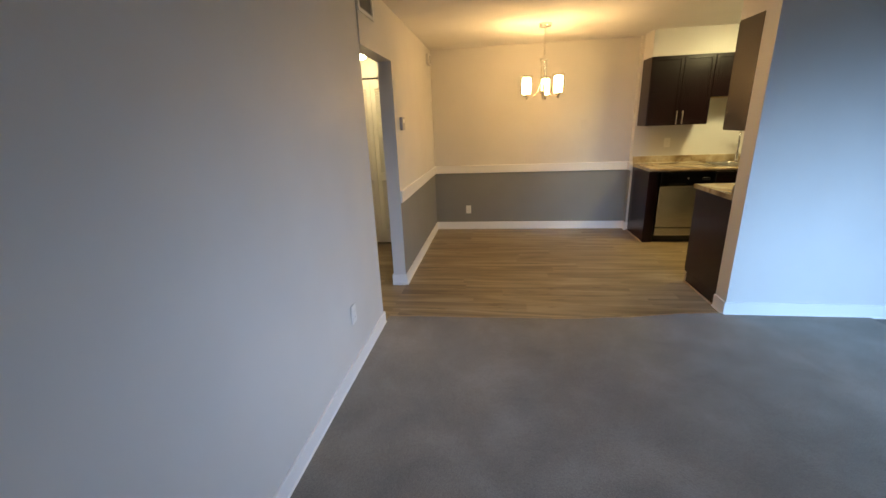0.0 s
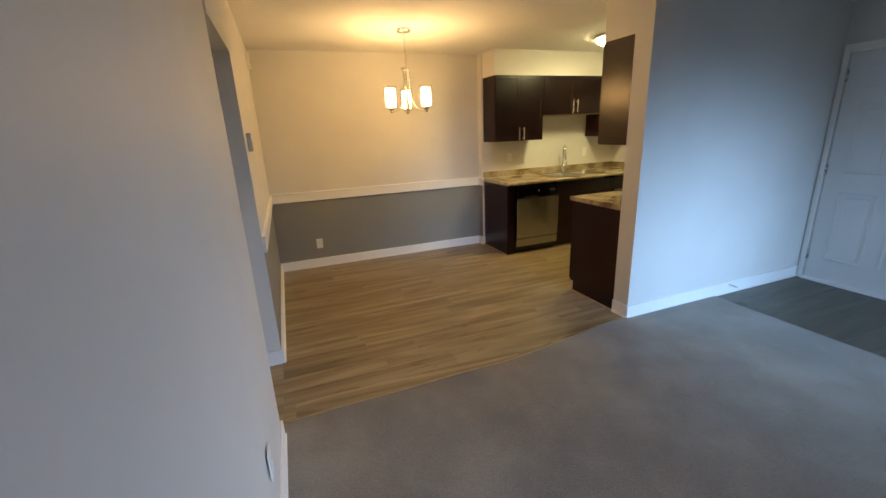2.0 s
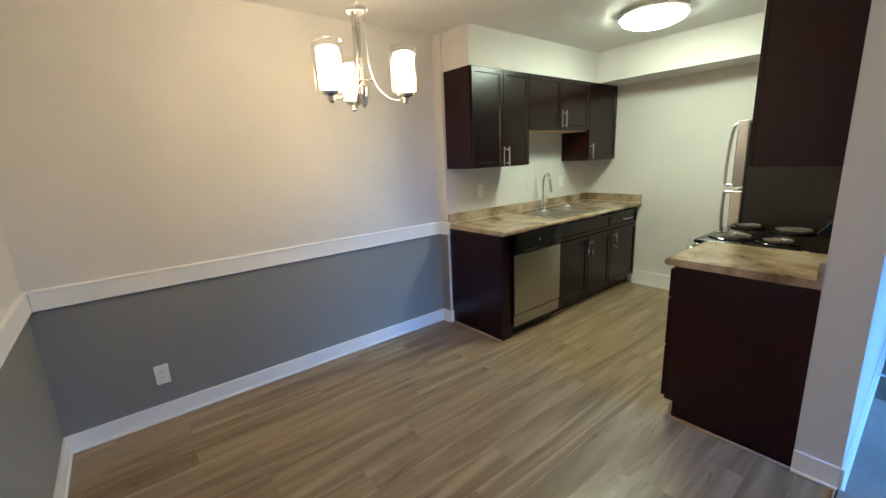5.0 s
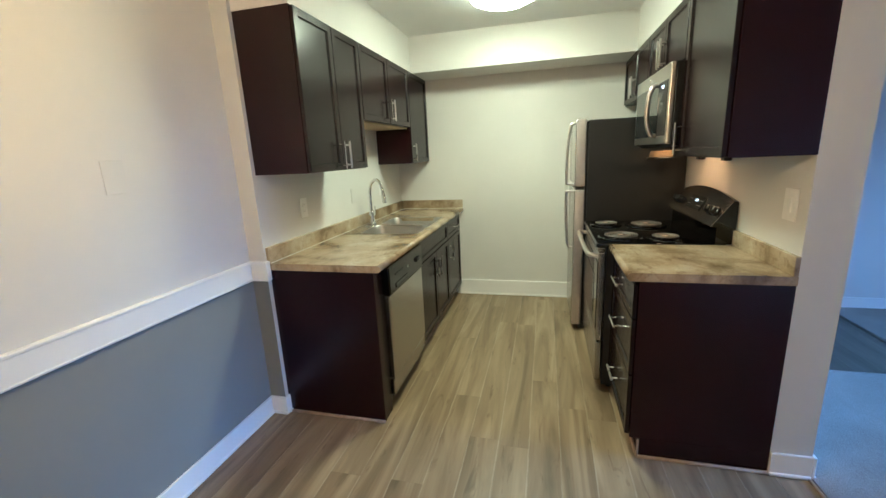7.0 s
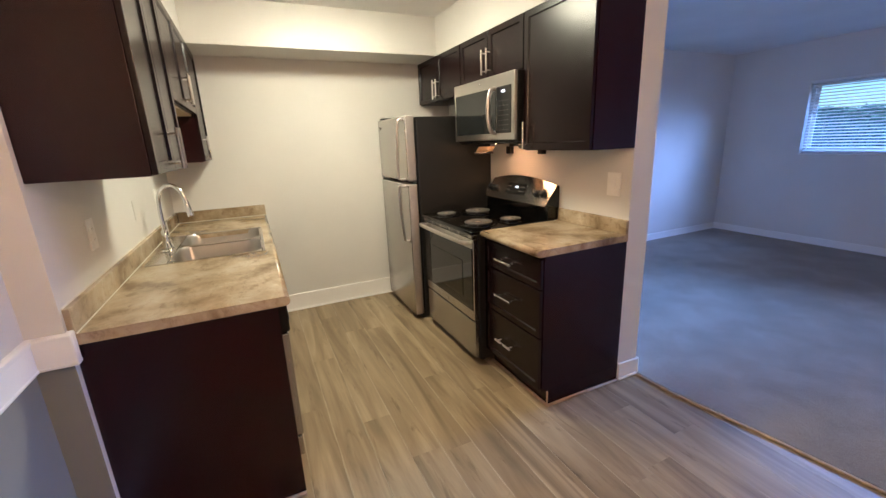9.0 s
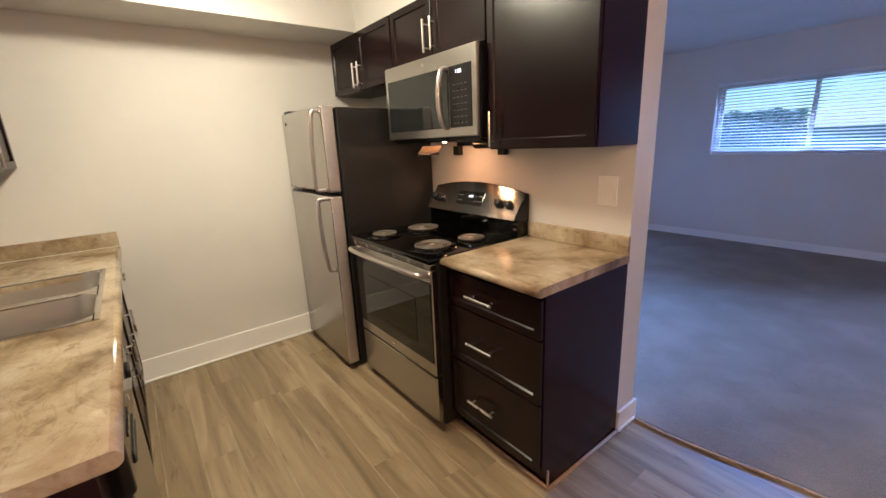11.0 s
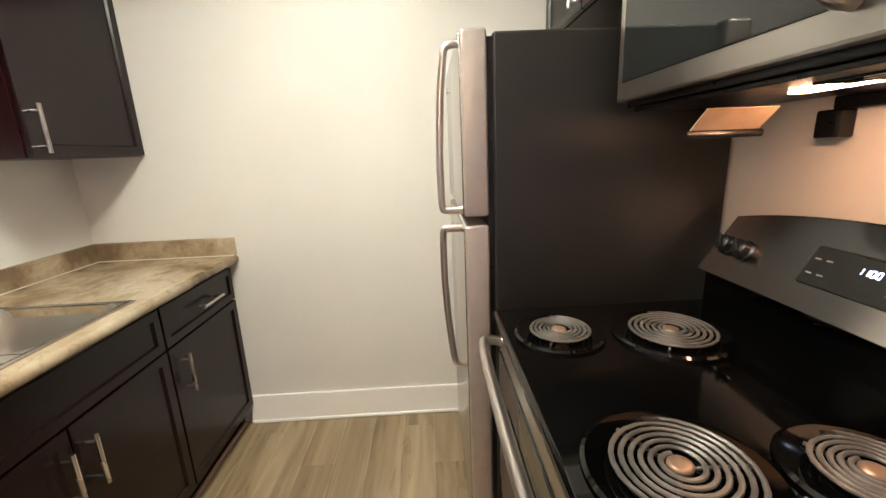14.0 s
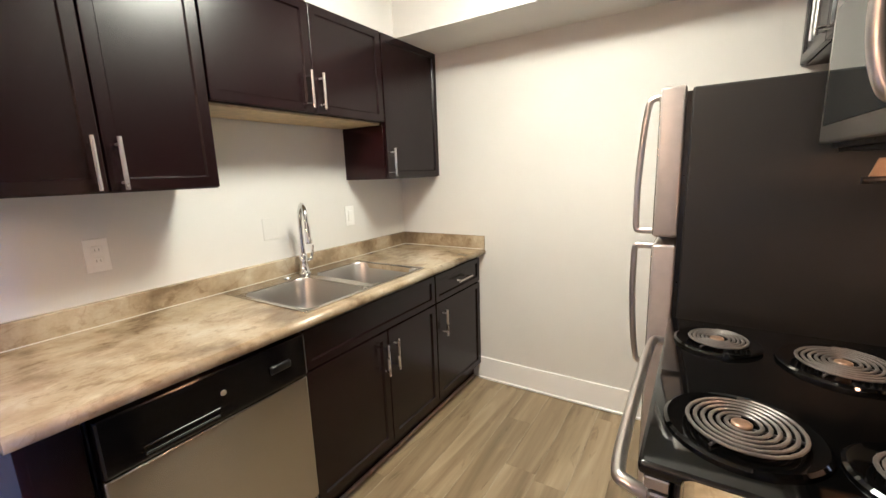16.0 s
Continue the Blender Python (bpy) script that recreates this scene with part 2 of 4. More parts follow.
CAULK = plain("pale_caulk", (0.62, 0.57, 0.48), 0.45, 0.0, 30.0, 0.08)
STEEL = metal("brushed_steel", (0.46, 0.44, 0.415), 0.22, brushed=0.3)
MICRO_STEEL = metal("microwave_steel", (0.54, 0.52, 0.49), 0.3)
DOOR_EDGE = plain("satin_grey_steel_edge", (0.44, 0.39, 0.365), 0.36, 0.55, 30.0, 0.05)
STEEL_SIDE = metal("painted_steel_edge", (0.58, 0.54, 0.52), 0.3)
SINK_STEEL = metal("sink_steel", (0.42, 0.405, 0.38), 0.34, 0.92)
RIM_STEEL = metal("sink_rim_steel", (0.50, 0.46, 0.40), 0.2, 0.9)
CHROME = metal("chrome", (0.72, 0.72, 0.72), 0.08)
NICKEL = metal("brushed_nickel", (0.66, 0.64, 0.61), 0.27)
BLACK_ENAMEL = plain("black_enamel", (0.0012, 0.0012, 0.0012), 0.06, 0.0, 30.0, 0.2)
BLACK_PLASTIC = plain("black_plastic", (0.0035, 0.0035, 0.0038), 0.32, 0.0, 60.0, 0.2)
BLACK_SIDE = plain("textured_black_steel", (0.010, 0.0088, 0.008), 0.45, 0.0, 300.0, 0.25, relief=0.0006)
PANEL_BLACK = plain("glossy_black_panel", (0.0016, 0.0016, 0.0022), 0.14, 0.0, 20.0, 0.2)
DARK_GLASS = plain("dark_glass", (0.012, 0.013, 0.013), 0.04, 0.0, 4.0, 0.1)
MEDALLION = plain("coppery_coil_centre", (0.30, 0.20, 0.14), 0.35, 0.6, 40.0, 0.2)
COIL = plain("burner_coil", (0.13, 0.118, 0.11), 0.42, 0.5, 40.0, 0.2)
PLATE = plain("wall_plate_plastic", (0.86, 0.845, 0.815), 0.35, 0.0, 20.0, 0.03)
KEY_GREY = plain("key_print", (0.20, 0.20, 0.20), 0.5, 0.0, 20.0, 0.05)
FASCIA = metal("bright_steel_fascia", (0.52, 0.49, 0.46), 0.2, brushed=0.2)
BEIGE_PLASTIC = plain("grey_plastic", (0.45, 0.43, 0.41), 0.45, 0.0, 20.0, 0.05)
DOOR_PAINT = paint("door_paint", (0.80, 0.79, 0.77), 0.4, 90, 0.0003, 0.03)
LOUVRE_PAINT = paint("louvre_paint", (0.80, 0.78, 0.70), 0.45, 60, 0.0003, 0.04)
BLIND = plain("blind_slat", (0.80, 0.80, 0.80), 0.5, 0.0, 10.0, 0.03)
# the blue look of the daylight outside is put into the pane tint
GLASS = thin_glass("daylight_blue_glass", (0.66, 0.86, 1.0))
SHADE_GLASS = thin_glass("shade_glass", (0.97, 0.96, 0.94), 0.13)
BULB = glow("frosted_shade_glow", (1.0, 0.62, 0.30), CHAND)
BULB_TIP = glow("bare_bulb_glow", (1.0, 0.72, 0.42), CHAND * 5)
FLAP = plain("tan_lamp_cover", (0.48, 0.34, 0.22), 0.5, 0.0, 30.0, 0.1)
KITCHEN_GLOW = glow("diffuser_glow", (1.0, 0.965, 0.64), KLAMP)
HALL_GLOW = glow("hall_lamp_glow", (1.0, 0.86, 0.62), HLAMP)
COOK_GLOW = glow("cooktop_lamp_glow", (1.0, 0.52, 0.22), CLAMP)
DISPLAY = glow("display_digits", (0.75, 0.85, 1.0), 3.0)


# ---- building helpers ----
ORIGIN = {}


def thing(name, at, label, category, group="", kind=""):
    ob = new(name)
    ob.location = at
    ORIGIN[ob.name] = Vector(at)
    return tagged(ob, label, category, group, kind)


def link_mesh(name, bm, material, smooth=False):
    me = bpy.data.meshes.new(name)
    bm.to_mesh(me)
    bm.free()
    for m in material if isinstance(material, (list, tuple)) else [material]:
        me.materials.append(m)
    if smooth:
        me.shade_smooth()
        me.set_sharp_from_angle(angle=radians(35))
    return new(name, me)


def part(name, bm, material, parent, label="", smooth=False):
    """Links a mesh, drawn in world places, as one part under a thing or a part."""
    at = ORIGIN[parent.name]
    bmesh.ops.translate(bm, vec=-at, verts=bm.verts)
    ob = link_mesh(name, bm, material, smooth)
    ob.parent = parent
    ORIGIN[ob.name] = at
    return tagged(ob, label)


def solid(name, bm, material, label="", category="", kind="", group="", smooth=False):
    """A thing, or a piece of the setting, that is one mesh; its origin is at its base."""
    lo = [min(v.co[i] for v in bm.verts) for i in range(3)]
    hi = [max(v.co[i] for v in bm.verts) for i in range(3)]
    at = Vector(((lo[0] + hi[0]) / 2, (lo[1] + hi[1]) / 2, lo[2]))
    bmesh.ops.translate(bm, vec=-at, verts=bm.verts)
    ob = link_mesh(name, bm, material, smooth)
    ob.location = at
    ORIGIN[ob.name] = at
    return tagged(ob, label, category, group, kind)


def box(x0, x1, y0, y1, z0, z1, bevel=0.0, bm=None, mat=0, segments=2):
    out = bm if bm is not None else bmesh.new()
    b = bmesh.new()
    bmesh.ops.create_cube(b, size=1)
    for v in b.verts:
        v.co = Vector(((x0 + x1) / 2 + v.co.x * (x1 - x0), (y0 + y1) / 2 + v.co.y * (y1 - y0), (z0 + z1) / 2 + v.co.z * (z1 - z0)))
    if bevel:
        bmesh.ops.bevel(b, geom=b.edges[:], offset=bevel, segments=segments, profile=0.5, affect="EDGES")
    join(out, b, mat)
    return out


def join(out, b, mat=0):
    base = {}
    for v in b.verts:
        base[v] = out.verts.new(v.co)
    for f in b.faces:
        g = out.faces.new([base[v] for v in f.verts])
        g.material_index = mat
        g.smooth = f.smooth
    b.free()
    out.normal_update()


def lathe(profile, at, axis="z", steps=28, bm=None, mat=0):
    """Turns a profile of (radius, height) round an axis."""
    out = bm if bm is not None else bmesh.new()
    rings = []
    for r, h in profile:
        ring = []
        for i in range(steps):
            a = 2 * math.pi * i / steps
            c, s = r * math.cos(a), r * math.sin(a)
            p = {"z": (c, s, h), "y": (c, h, -s), "x": (h, c, s)}[axis]
            ring.append(out.verts.new(Vector(at) + Vector(p)))
        rings.append(ring)
    for a, b in zip(rings, rings[1:]):
        for i in range(steps):
            f = out.faces.new((a[i], a[(i + 1) % steps], b[(i + 1) % steps], b[i]))
            f.material_index = mat
            f.smooth = True
    for ring, flip in ((rings[0], True), (rings[-1], False)):
        f = out.faces.new(ring[::-1] if flip else ring)
        f.material_index = mat
    return out


def tube(points, radius, bm=None, sides=10, mat=0, flat=1.0):
    """A bent rod through the points."""
    out = bm if bm is not None else bmesh.new()
    pts = [Vector(p) for p in points]
    rings, up = [], None
    for i, p in enumerate(pts):
        d = (pts[min(i + 1, len(pts) - 1)] - pts[max(i - 1, 0)]).normalized()
        if up is None:
            up = Vector((0, 0, 1)) if abs(d.z) < 0.9 else Vector((1, 0, 0))
        s = d.cross(up).normalized()
        up = s.cross(d).normalized()
        r = radius[i] if isinstance(radius, (list, tuple)) else radius
        rings.append([out.verts.new(p + r * (math.cos(2 * math.pi * k / sides) * s + flat * math.sin(2 * math.pi * k / sides) * up)) for k in range(sides)])
    for a, b in zip(rings, rings[1:]):
        for k in range(sides):
            f = out.faces.new((a[k], a[(k + 1) % sides], b[(k + 1) % sides], b[k]))
            f.smooth, f.material_index = True, mat
    out.faces.new(rings[0][::-1])
    out.faces.new(rings[-1])
    return out


def arc_points(points, steps=8):
    """A smooth line through the points."""
    pts = [Vector(p) for p in points]
    pts = [2 * pts[0] - pts[1]] + pts + [2 * pts[-1] - pts[-2]]
    out = []
    for a, b, c, d in zip(pts, pts[1:], pts[2:], pts[3:]):
        for k in range(steps):
            t = k / steps
            out.append(0.5 * (2 * b + (c - a) * t + (2 * a - 5 * b + 4 * c - d) * t * t + (3 * b - a - 3 * c + d) * t ** 3))
    return out + [pts[-2]]


# ---- setting ----
def wall(name, boxes, label, materials=(WALL,)):
    bm = bmesh.new()
    for b in boxes:
        box(*b, bm=bm)
    return solid(name, bm, list(materials), label, "wall", "structure")


YD, YK, XL, XE = 5.935, 5.838, -0.862, 3.99
PX = 1.796  # end of the partition
PY = 3.243  # living room face of the partition
RAIL_LOW, RAIL_TOP = 0.820, 0.930

w = wall("wall_dining_back", [(XL - 0.122, 1.79, YD, YD + 0.16, 0, 0.87), (XL - 0.122, 1.79, YD, YD + 0.16, 0.87, CEIL)], "dining wall painted off-white above and grey below a rail", (WALL, GREY))
for f in w.data.polygons:
    f.material_index = 1 if f.normal.y < -0.5 and f.center.z < 0.8 else 0
w = wall("wall_kitchen_back", [(1.79, XE + 0.15, YK, YD + 0.16, 0, 0.87), (1.79, XE + 0.15, YK, YD + 0.16, 0.87, CEIL)], "off-white painted wall behind the sink counter", (WALL, GREY))
for f in w.data.polygons:
    f.material_index = 1 if f.normal.x < -0.5 and f.center.z < 0.8 else 0
wall("wall_kitchen_end", [(XE, XE + 0.15, 3.40, YK, 0, CEIL)], "off-white painted end wall of the kitchen")
wall("wall_between", [(PX, XE + 0.15, PY, 3.40, 0, CEIL)], "off-white partition wall between kitchen and living room")
wall("wall_entry", [(XE, XE + 0.15, 3.19, PY, 0, CEIL), (XE, XE + 0.15, 2.27, 3.19, 2.06, CEIL), (XE, XE + 0.15, -1.05, 2.27, 0, CEIL)], "off-white living room wall around the entry door")
wall("wall_left", [(XL - 0.122, XL - 0.008, -1.05, 2.955, 0, CEIL), (XL - 0.122, XL, 2.955, 3.76, 2.035, CEIL)], "off-white living room wall beside the hall opening")
w = wall("wall_dining_left", [(XL - 0.122, XL, 3.76, YD, 0, 0.87), (XL - 0.122, XL, 3.76, YD, 0.87, CEIL)], "short dining wall painted off-white above grey", (WALL, GREY))
for f in w.data.polygons:
    f.material_index = 1 if f.normal.x > 0.5 and f.center.z < 0.8 else 0
WX0, WX1, WZ0, WZ1, YW = 1.28, 3.07, 1.13, 1.985, -1.05
wall("wall_window", [(XL - 0.122, WX0, YW - 0.15, YW, 0, CEIL), (WX1, XE + 0.15, YW - 0.15, YW, 0, CEIL), (WX0, WX1, YW - 0.15, YW, 0, WZ0), (WX0, WX1, YW - 0.15, YW, WZ1, CEIL)], "off-white living room wall with a wide high window")
wall("wall_hall", [(-2.15, -2.0, 2.2, 5.25, 0, CEIL), (-2.15, XL - 0.122, 2.05, 2.2, 0, CEIL), (-2.0, XL - 0.122, 5.16, 5.3, 2.05, CEIL), (-2.0, -1.95, 5.16, 5.3, 0, 2.05), (-2.15, XL - 0.122, 5.45, 5.5, 0, CEIL)], "off-white hall walls around a closet")
wall("soffit_sink_side", [(1.813, 3.59, 5.53, YK, 2.158, CEIL)], "off-white boxed soffit above the sink wall cabinets")
wall("soffit_range_side", [(PX, 3.59, 3.40, 3.70, 2.152, CEIL)], "off-white boxed soffit above the range wall cabinets")
wall("soffit_end", [(3.59, XE, 3.40, YK, 2.152, CEIL)], "off-white dropped bulkhead across the kitchen end")
bm = box(XL - 1.3, XE + 0.15, -1.2, YD + 0.16, CEIL, CEIL + 0.12)
solid("ceiling", bm, CEILING, "off-white textured ceiling", "ceiling", "structure")
solid("ceiling_hall", box(-2.0, XL - 0.122, 2.2, 5.45, 2.30, 2.42), CEILING, "lower off-white hall ceiling", "ceiling", "structure")
floor = solid("floor", box(-2.2, XE + 0.15, -1.2, YD + 0.16, -0.12, -0.006), PALE_WOOD, "wood-look vinyl plank floor", "floor", "structure")


def strip(name, spans, height, depth, label, category="baseboard"):
    """Trim along walls; spans: x0, x1, y0, y1, base of each length."""
    bm = bmesh.new()
    for x0, x1, y0, y1, z in spans:
        box(x0, x1, y0, y1, z, z + height, 0.004, bm)
        ex, ey = (0.005, 0) if x1 - x0 < y1 - y0 else (0, 0.005)
        if category == "chair rail":  # a thin cap bead and a lip below
            box(x0 - ex, x1 + ex, y0 - ey, y1 + ey, z + height - 0.016, z + height - 0.002, 0.004, bm)
            box(x0 - ex * 0.5, x1 + ex * 0.5, y0 - ey * 0.5, y1 + ey * 0.5, z + 0.002, z + 0.012, 0.003, bm)
        else:  # a rounded shoe along the floor
            box(x0 - ex * 1.8, x1 + ex * 1.8, y0 - ey * 1.8, y1 + ey * 1.8, z, z + 0.017, 0.007, bm, segments=3)
    return solid(name, bm, TRIM, label, category, "structure")


T = 0.014
strip("baseboard_dining", [(XL + T, 1.79 - T, YD - T, YD, 0), (1.79 - T, 1.79, YK - T, YD, 0), (1.79, 1.825, YK - T, YK, 0), (XL, XL + T, 3.76 - T, YD, 0), (XL - 0.122 - T, XL, 3.76 - T, 3.76, 0), (XL - 0.122 - T, XL - 0.122, 3.76, 5.16, 0)], 0.108, T, "white painted baseboard along the grey dining wall")
strip("chair_rail", [(XL + 0.02, 1.79 - 0.018, YD - 0.018, YD, RAIL_LOW), (1.79 - 0.018, 1.79, YK - 0.018, YD, RAIL_LOW), (1.79, 1.806, YK - 0.018, YK, RAIL_LOW), (XL, XL + 0.018, 3.76, YD, RAIL_LOW)], 0.11, 0.018, "white painted flat chair rail", "chair rail")
strip("baseboard_kitchen", [(XE - T, XE, 3.40, 5.24, 0)], 0.158, T, "white painted baseboard on the kitchen end wall")
strip("baseboard_partition", [(PX - T, PX, PY, 3.40, 0), (PX - T, XE - T, PY - T, PY, 0)], 0.11, T, "white painted baseboard round the partition end")
strip("baseboard_living", [(XL - 0.008, XL - 0.008 + T, -1.05, 2.955 + T, 0), (XL - 0.122, XL - 0.008, 2.955, 2.955 + T, 0), (XL + T, XE, YW, YW + T, 0), (XE - T, XE, -1.03, 2.19, 0)], 0.10, T, "white painted baseboard in the living room")

# carpet with a slightly uneven edge towards the planks


def edge_y(x):
    """Where the carpet ends."""
    u = min(1.0, max(0.0, (x - 0.55) / 1.25))
    return 3.055 + 0.03 * min(1, max(0, (x + 0.9) / 1.4)) + 0.155 * u * u * (3 - 2 * u) + 0.004 * math.sin(x * 9)


bm = bmesh.new()
xs = [XL + i * (2.80 - XL) / 60 for i in range(61)]
top = [bm.verts.new((x, edge_y(x) if x < 1.79 else PY - 0.005, 0.012)) for x in xs]
low = [bm.verts.new((v.co.x, v.co.y + 0.004, -0.005)) for v in top]
back = [bm.verts.new((x, 2.2, 0.012)) for x in xs]
for i in range(60):
    bm.faces.new((back[i], back[i + 1], top[i + 1], top[i]))
    bm.faces.new((top[i], top[i + 1], low[i + 1], low[i]))
box(XL, 2.80, -1.05, 2.2, -0.005, 0.012, bm=bm)
box(2.80, XE, -1.05, 2.0, -0.005, 0.012, bm=bm)
box(2.795, 2.80, 2.0, PY - 0.005, -0.005, 0.012, bm=bm)
solid("carpet", bm, CARPET, "worn grey cut-pile carpet in the living room", "carpet", "structure")
bm = tube([(XL + 0.01 + i * (1.8 - XL) / 40, edge_y(XL + 0.01 + i * (1.8 - XL) / 40) + 0.010, 0.004) for i in range(41)], 0.0075, sides=6)
solid("carpet_edge_strip", bm, PALE_WOOD, "thin tan strip along the carpet edge", "trim", "structure")


# ---- kitchen cabinets ----
def shaker(x0, x1, z0, z1, face, way, rail=0.048):
    """A framed front with a sunk panel; face: its front plane, way: +1 or -1 along y, the side that it faces."""
    b = bmesh.new()
    bmesh.ops.create_cube(b, size=1)
    for v in b.verts:
        v.co = Vector(((x0 + x1) / 2 + v.co.x * (x1 - x0), face - way * 0.0095 + v.co.y * 0.019, (z0 + z1) / 2 + v.co.z * (z1 - z0)))
    bmesh.ops.bevel(b, geom=b.edges[:], offset=0.0025, segments=2, profile=0.5, affect="EDGES")
    b.faces.ensure_lookup_table()
    front = max(b.faces, key=lambda f: f.calc_area() if f.normal.y * way > 0.9 else 0)
    if z1 - z0 > 0.2 or rail < 0.05:
        bmesh.ops.inset_region(b, faces=[front], thickness=rail, depth=0)
        bmesh.ops.inset_region(b, faces=[front], thickness=0.007, depth=-0.008)
    return b


def pull(x, z, face, way, length=0.155, upright=True):
    """A straight bar pull on two posts."""
    y = face + way * 0.032
    d = Vector((0, 0, 1)) if upright else Vector((1, 0, 0))
    c = Vector((x, y, z))
    bm = tube([c - d * length / 2, c + d * length / 2], 0.006, sides=10)
    for s in (-0.36, 0.36):
        p = c + d * length * s
        tube([p, p - Vector((0, way * 0.032, 0))], 0.0042, bm, 8)
    return bm


def cabinet(name, body, face, way, fronts, label, side=ESPRESSO, group="", toe=0.0):
    """body: x0, x1, y0, y1, z0, z1; fronts: name, x0, x1, z0, z1, pull x, z, upright."""
    x0, x1, y0, y1, z0, z1 = body
    ob = thing(name, ((x0 + x1) / 2, (y0 + y1) / 2, z0), label, "cabinet", group)
    bm = bmesh.new()
    if toe:
        f0, f1 = (y0, y1 - toe) if way > 0 else (y0 + toe, y1)
        box(x0, x1, y0, y1, 0.10, z1, 0.0015, bm)
        box(x0, x1, f0, f1, 0.0, 0.10, 0.0015, bm)
    else:
        box(x0, x1, y0, y1, z0, z1, 0.0015, bm)
    part("body", bm, side, ob)
    for kind, a, b, c, d, px, pz, upright in fronts:
        f = part(kind, shaker(a, b, c, d, face, way, 0.048 if kind == "door" else 0.040), ESPRESSO, ob)
        if px is not None:
            part("handle", pull(px, pz, face, way, upright=upright), NICKEL, f, "brushed nickel bar pull", smooth=True)
    return ob


UF = 5.511  # front of the sink-side wall cabinet doors
cabinet("wall_cabinet", (1.815, 2.503, 5.53, YK, 1.386, 2.158), UF, -1, [("door", 1.820, 2.168, 1.39, 2.152, 2.140, 1.472, True), ("door", 2.173, 2.500, 1.39, 2.152, 2.205, 1.472, True)], "tall dark espresso two-door wall cabinet above the counter", ESPRESSO_SIDE, "sink side wall cabinets")
cabinet("wall_cabinet", (2.503, 3.452, 5.53, YK, 1.69, 2.158), UF, -1, [("door", 2.508, 2.975, 1.694, 2.152, 2.945, 1.788, True), ("door", 2.980, 3.448, 1.694, 2.152, 3.012, 1.788, True)], "short dark espresso two-door wall cabinet above the sink", ESPRESSO_SIDE, "sink side wall cabinets")
cabinet("wall_cabinet", (3.452, XE, 5.53, YK, 1.386, 2.158), UF, -1, [("door", 3.457, 3.985, 1.39, 2.152, 3.490, 1.478, True)], "tall dark espresso single-door wall cabinet in the corner", ESPRESSO_SIDE, "sink side wall cabinets")
solid("cabinet_underside", box(2.51, 3.445, 5.545, 5.83, 1.681, 1.6895), INSIDE, "unfinished tan underside board of the sink wall cabinet", "board")

RF = 3.713
cabinet("wall_cabinet", (PX - 0.002, 2.350, 3.40, 3.692, 1.383, 2.152), RF, 1, [("door", PX + 0.002, 2.346, 1.388, 2.147, 2.305, 1.472, True)], "tall dark espresso single-door wall cabinet beside the microwave", ESPRESSO_SIDE, "range side wall cabinets")
cabinet("wall_cabinet", (2.352, 3.141, 3.40, 3.692, 1.85, 2.152), RF, 1, [("door", 2.356, 2.745, 1.854, 2.147, 2.716, 1.955, True), ("door", 2.749, 3.139, 1.854, 2.147, 2.778, 1.955, True)], "short dark espresso two-door wall cabinet above the microwave", ESPRESSO_SIDE, "range side wall cabinets")
cabinet("wall_cabinet", (3.143, XE, 3.40, 3.692, 1.79, 2.152), RF, 1, [("door", 3.149, 3.565, 1.794, 2.147, 3.600 - 0.065, 1.885, True), ("door", 3.569, 3.985, 1.794, 2.147, 3.600, 1.885, True)], "short dark espresso two-door wall cabinet above the refrigerator", ESPRESSO_SIDE, "range side wall cabinets")

BF = 5.222
panel = thing("cabinet_end_panel", (1.86, 5.53, 0), "dark espresso end panel beside the dishwasher", "panel")
part("panel", box(1.817, 1.835, 5.226, YK, 0.0, 0.875, 0.0015), ESPRESSO_SIDE, panel)
part("filler", box(1.835, 1.932, 5.228, 5.25, 0.0, 0.875, 0.0015), ESPRESSO, panel)
cabinet("base_cabinet", (2.560, 3.448, 5.241, YK, 0, 0.715), BF, -1, [("drawer_front", 2.565, 3.445, 0.70, 0.855, None, None, False), ("door", 2.565, 3.030, 0.115, 0.692, 2.995, 0.565, True), ("door", 3.035, 3.445, 0.115, 0.692, 3.070, 0.565, True)], "dark espresso sink base cabinet with a false drawer front", ESPRESSO, "sink side base cabinets", 0.045)
cabinet("base_cabinet", (3.448, XE, 5.241, YK, 0, 0.875), BF, -1, [("drawer_front", 3.453, 3.980, 0.70, 0.855, 3.745, 0.775, False), ("door", 3.453, 3.980, 0.115, 0.692, 3.515, 0.57, True)], "dark espresso base cabinet with one drawer and door", ESPRESSO, "sink side base cabinets", 0.045)
cabinet("drawer_cabinet", (PX - 0.001, 2.350, 3.40, 3.972, 0, 0.875), 3.993, 1, [("drawer_front", PX + 0.004, 2.346, 0.70, 0.858, 2.107, 0.776, False), ("drawer_front", PX + 0.004, 2.346, 0.425, 0.692, 2.107, 0.553, False), ("drawer_front", PX + 0.004, 2.346, 0.115, 0.417, 2.107, 0.258, False)], "dark espresso three-drawer base cabinet beside the range", ESPRESSO_SIDE, "", 0.045)
# quarter-round mouldings at the cabinet feet
bm = tube([(1.808, 5.226, 0.007), (1.808, 5.82, 0.007)], 0.008, sides=8)
tube([(2.56, 5.278, 0.007), (3.97, 5.278, 0.007)], 0.009, bm, 8)
solid("shoe_moulding", bm, PALE_WOOD, "raw pale wood shoe moulding along the sink cabinets", "moulding", "structure")
bm = tube([(PX - 0.009, 3.40, 0.007), (PX - 0.009, 3.934, 0.007)], 0.008, sides=8)
tube([(PX - 0.005, 3.936, 0.007), (2.350, 3.936, 0.007)], 0.008, bm, 8)
tube([(PX - 0.003, 3.935, 0.0), (PX - 0.003, 3.935, 0.092)], 0.005, bm, 6)
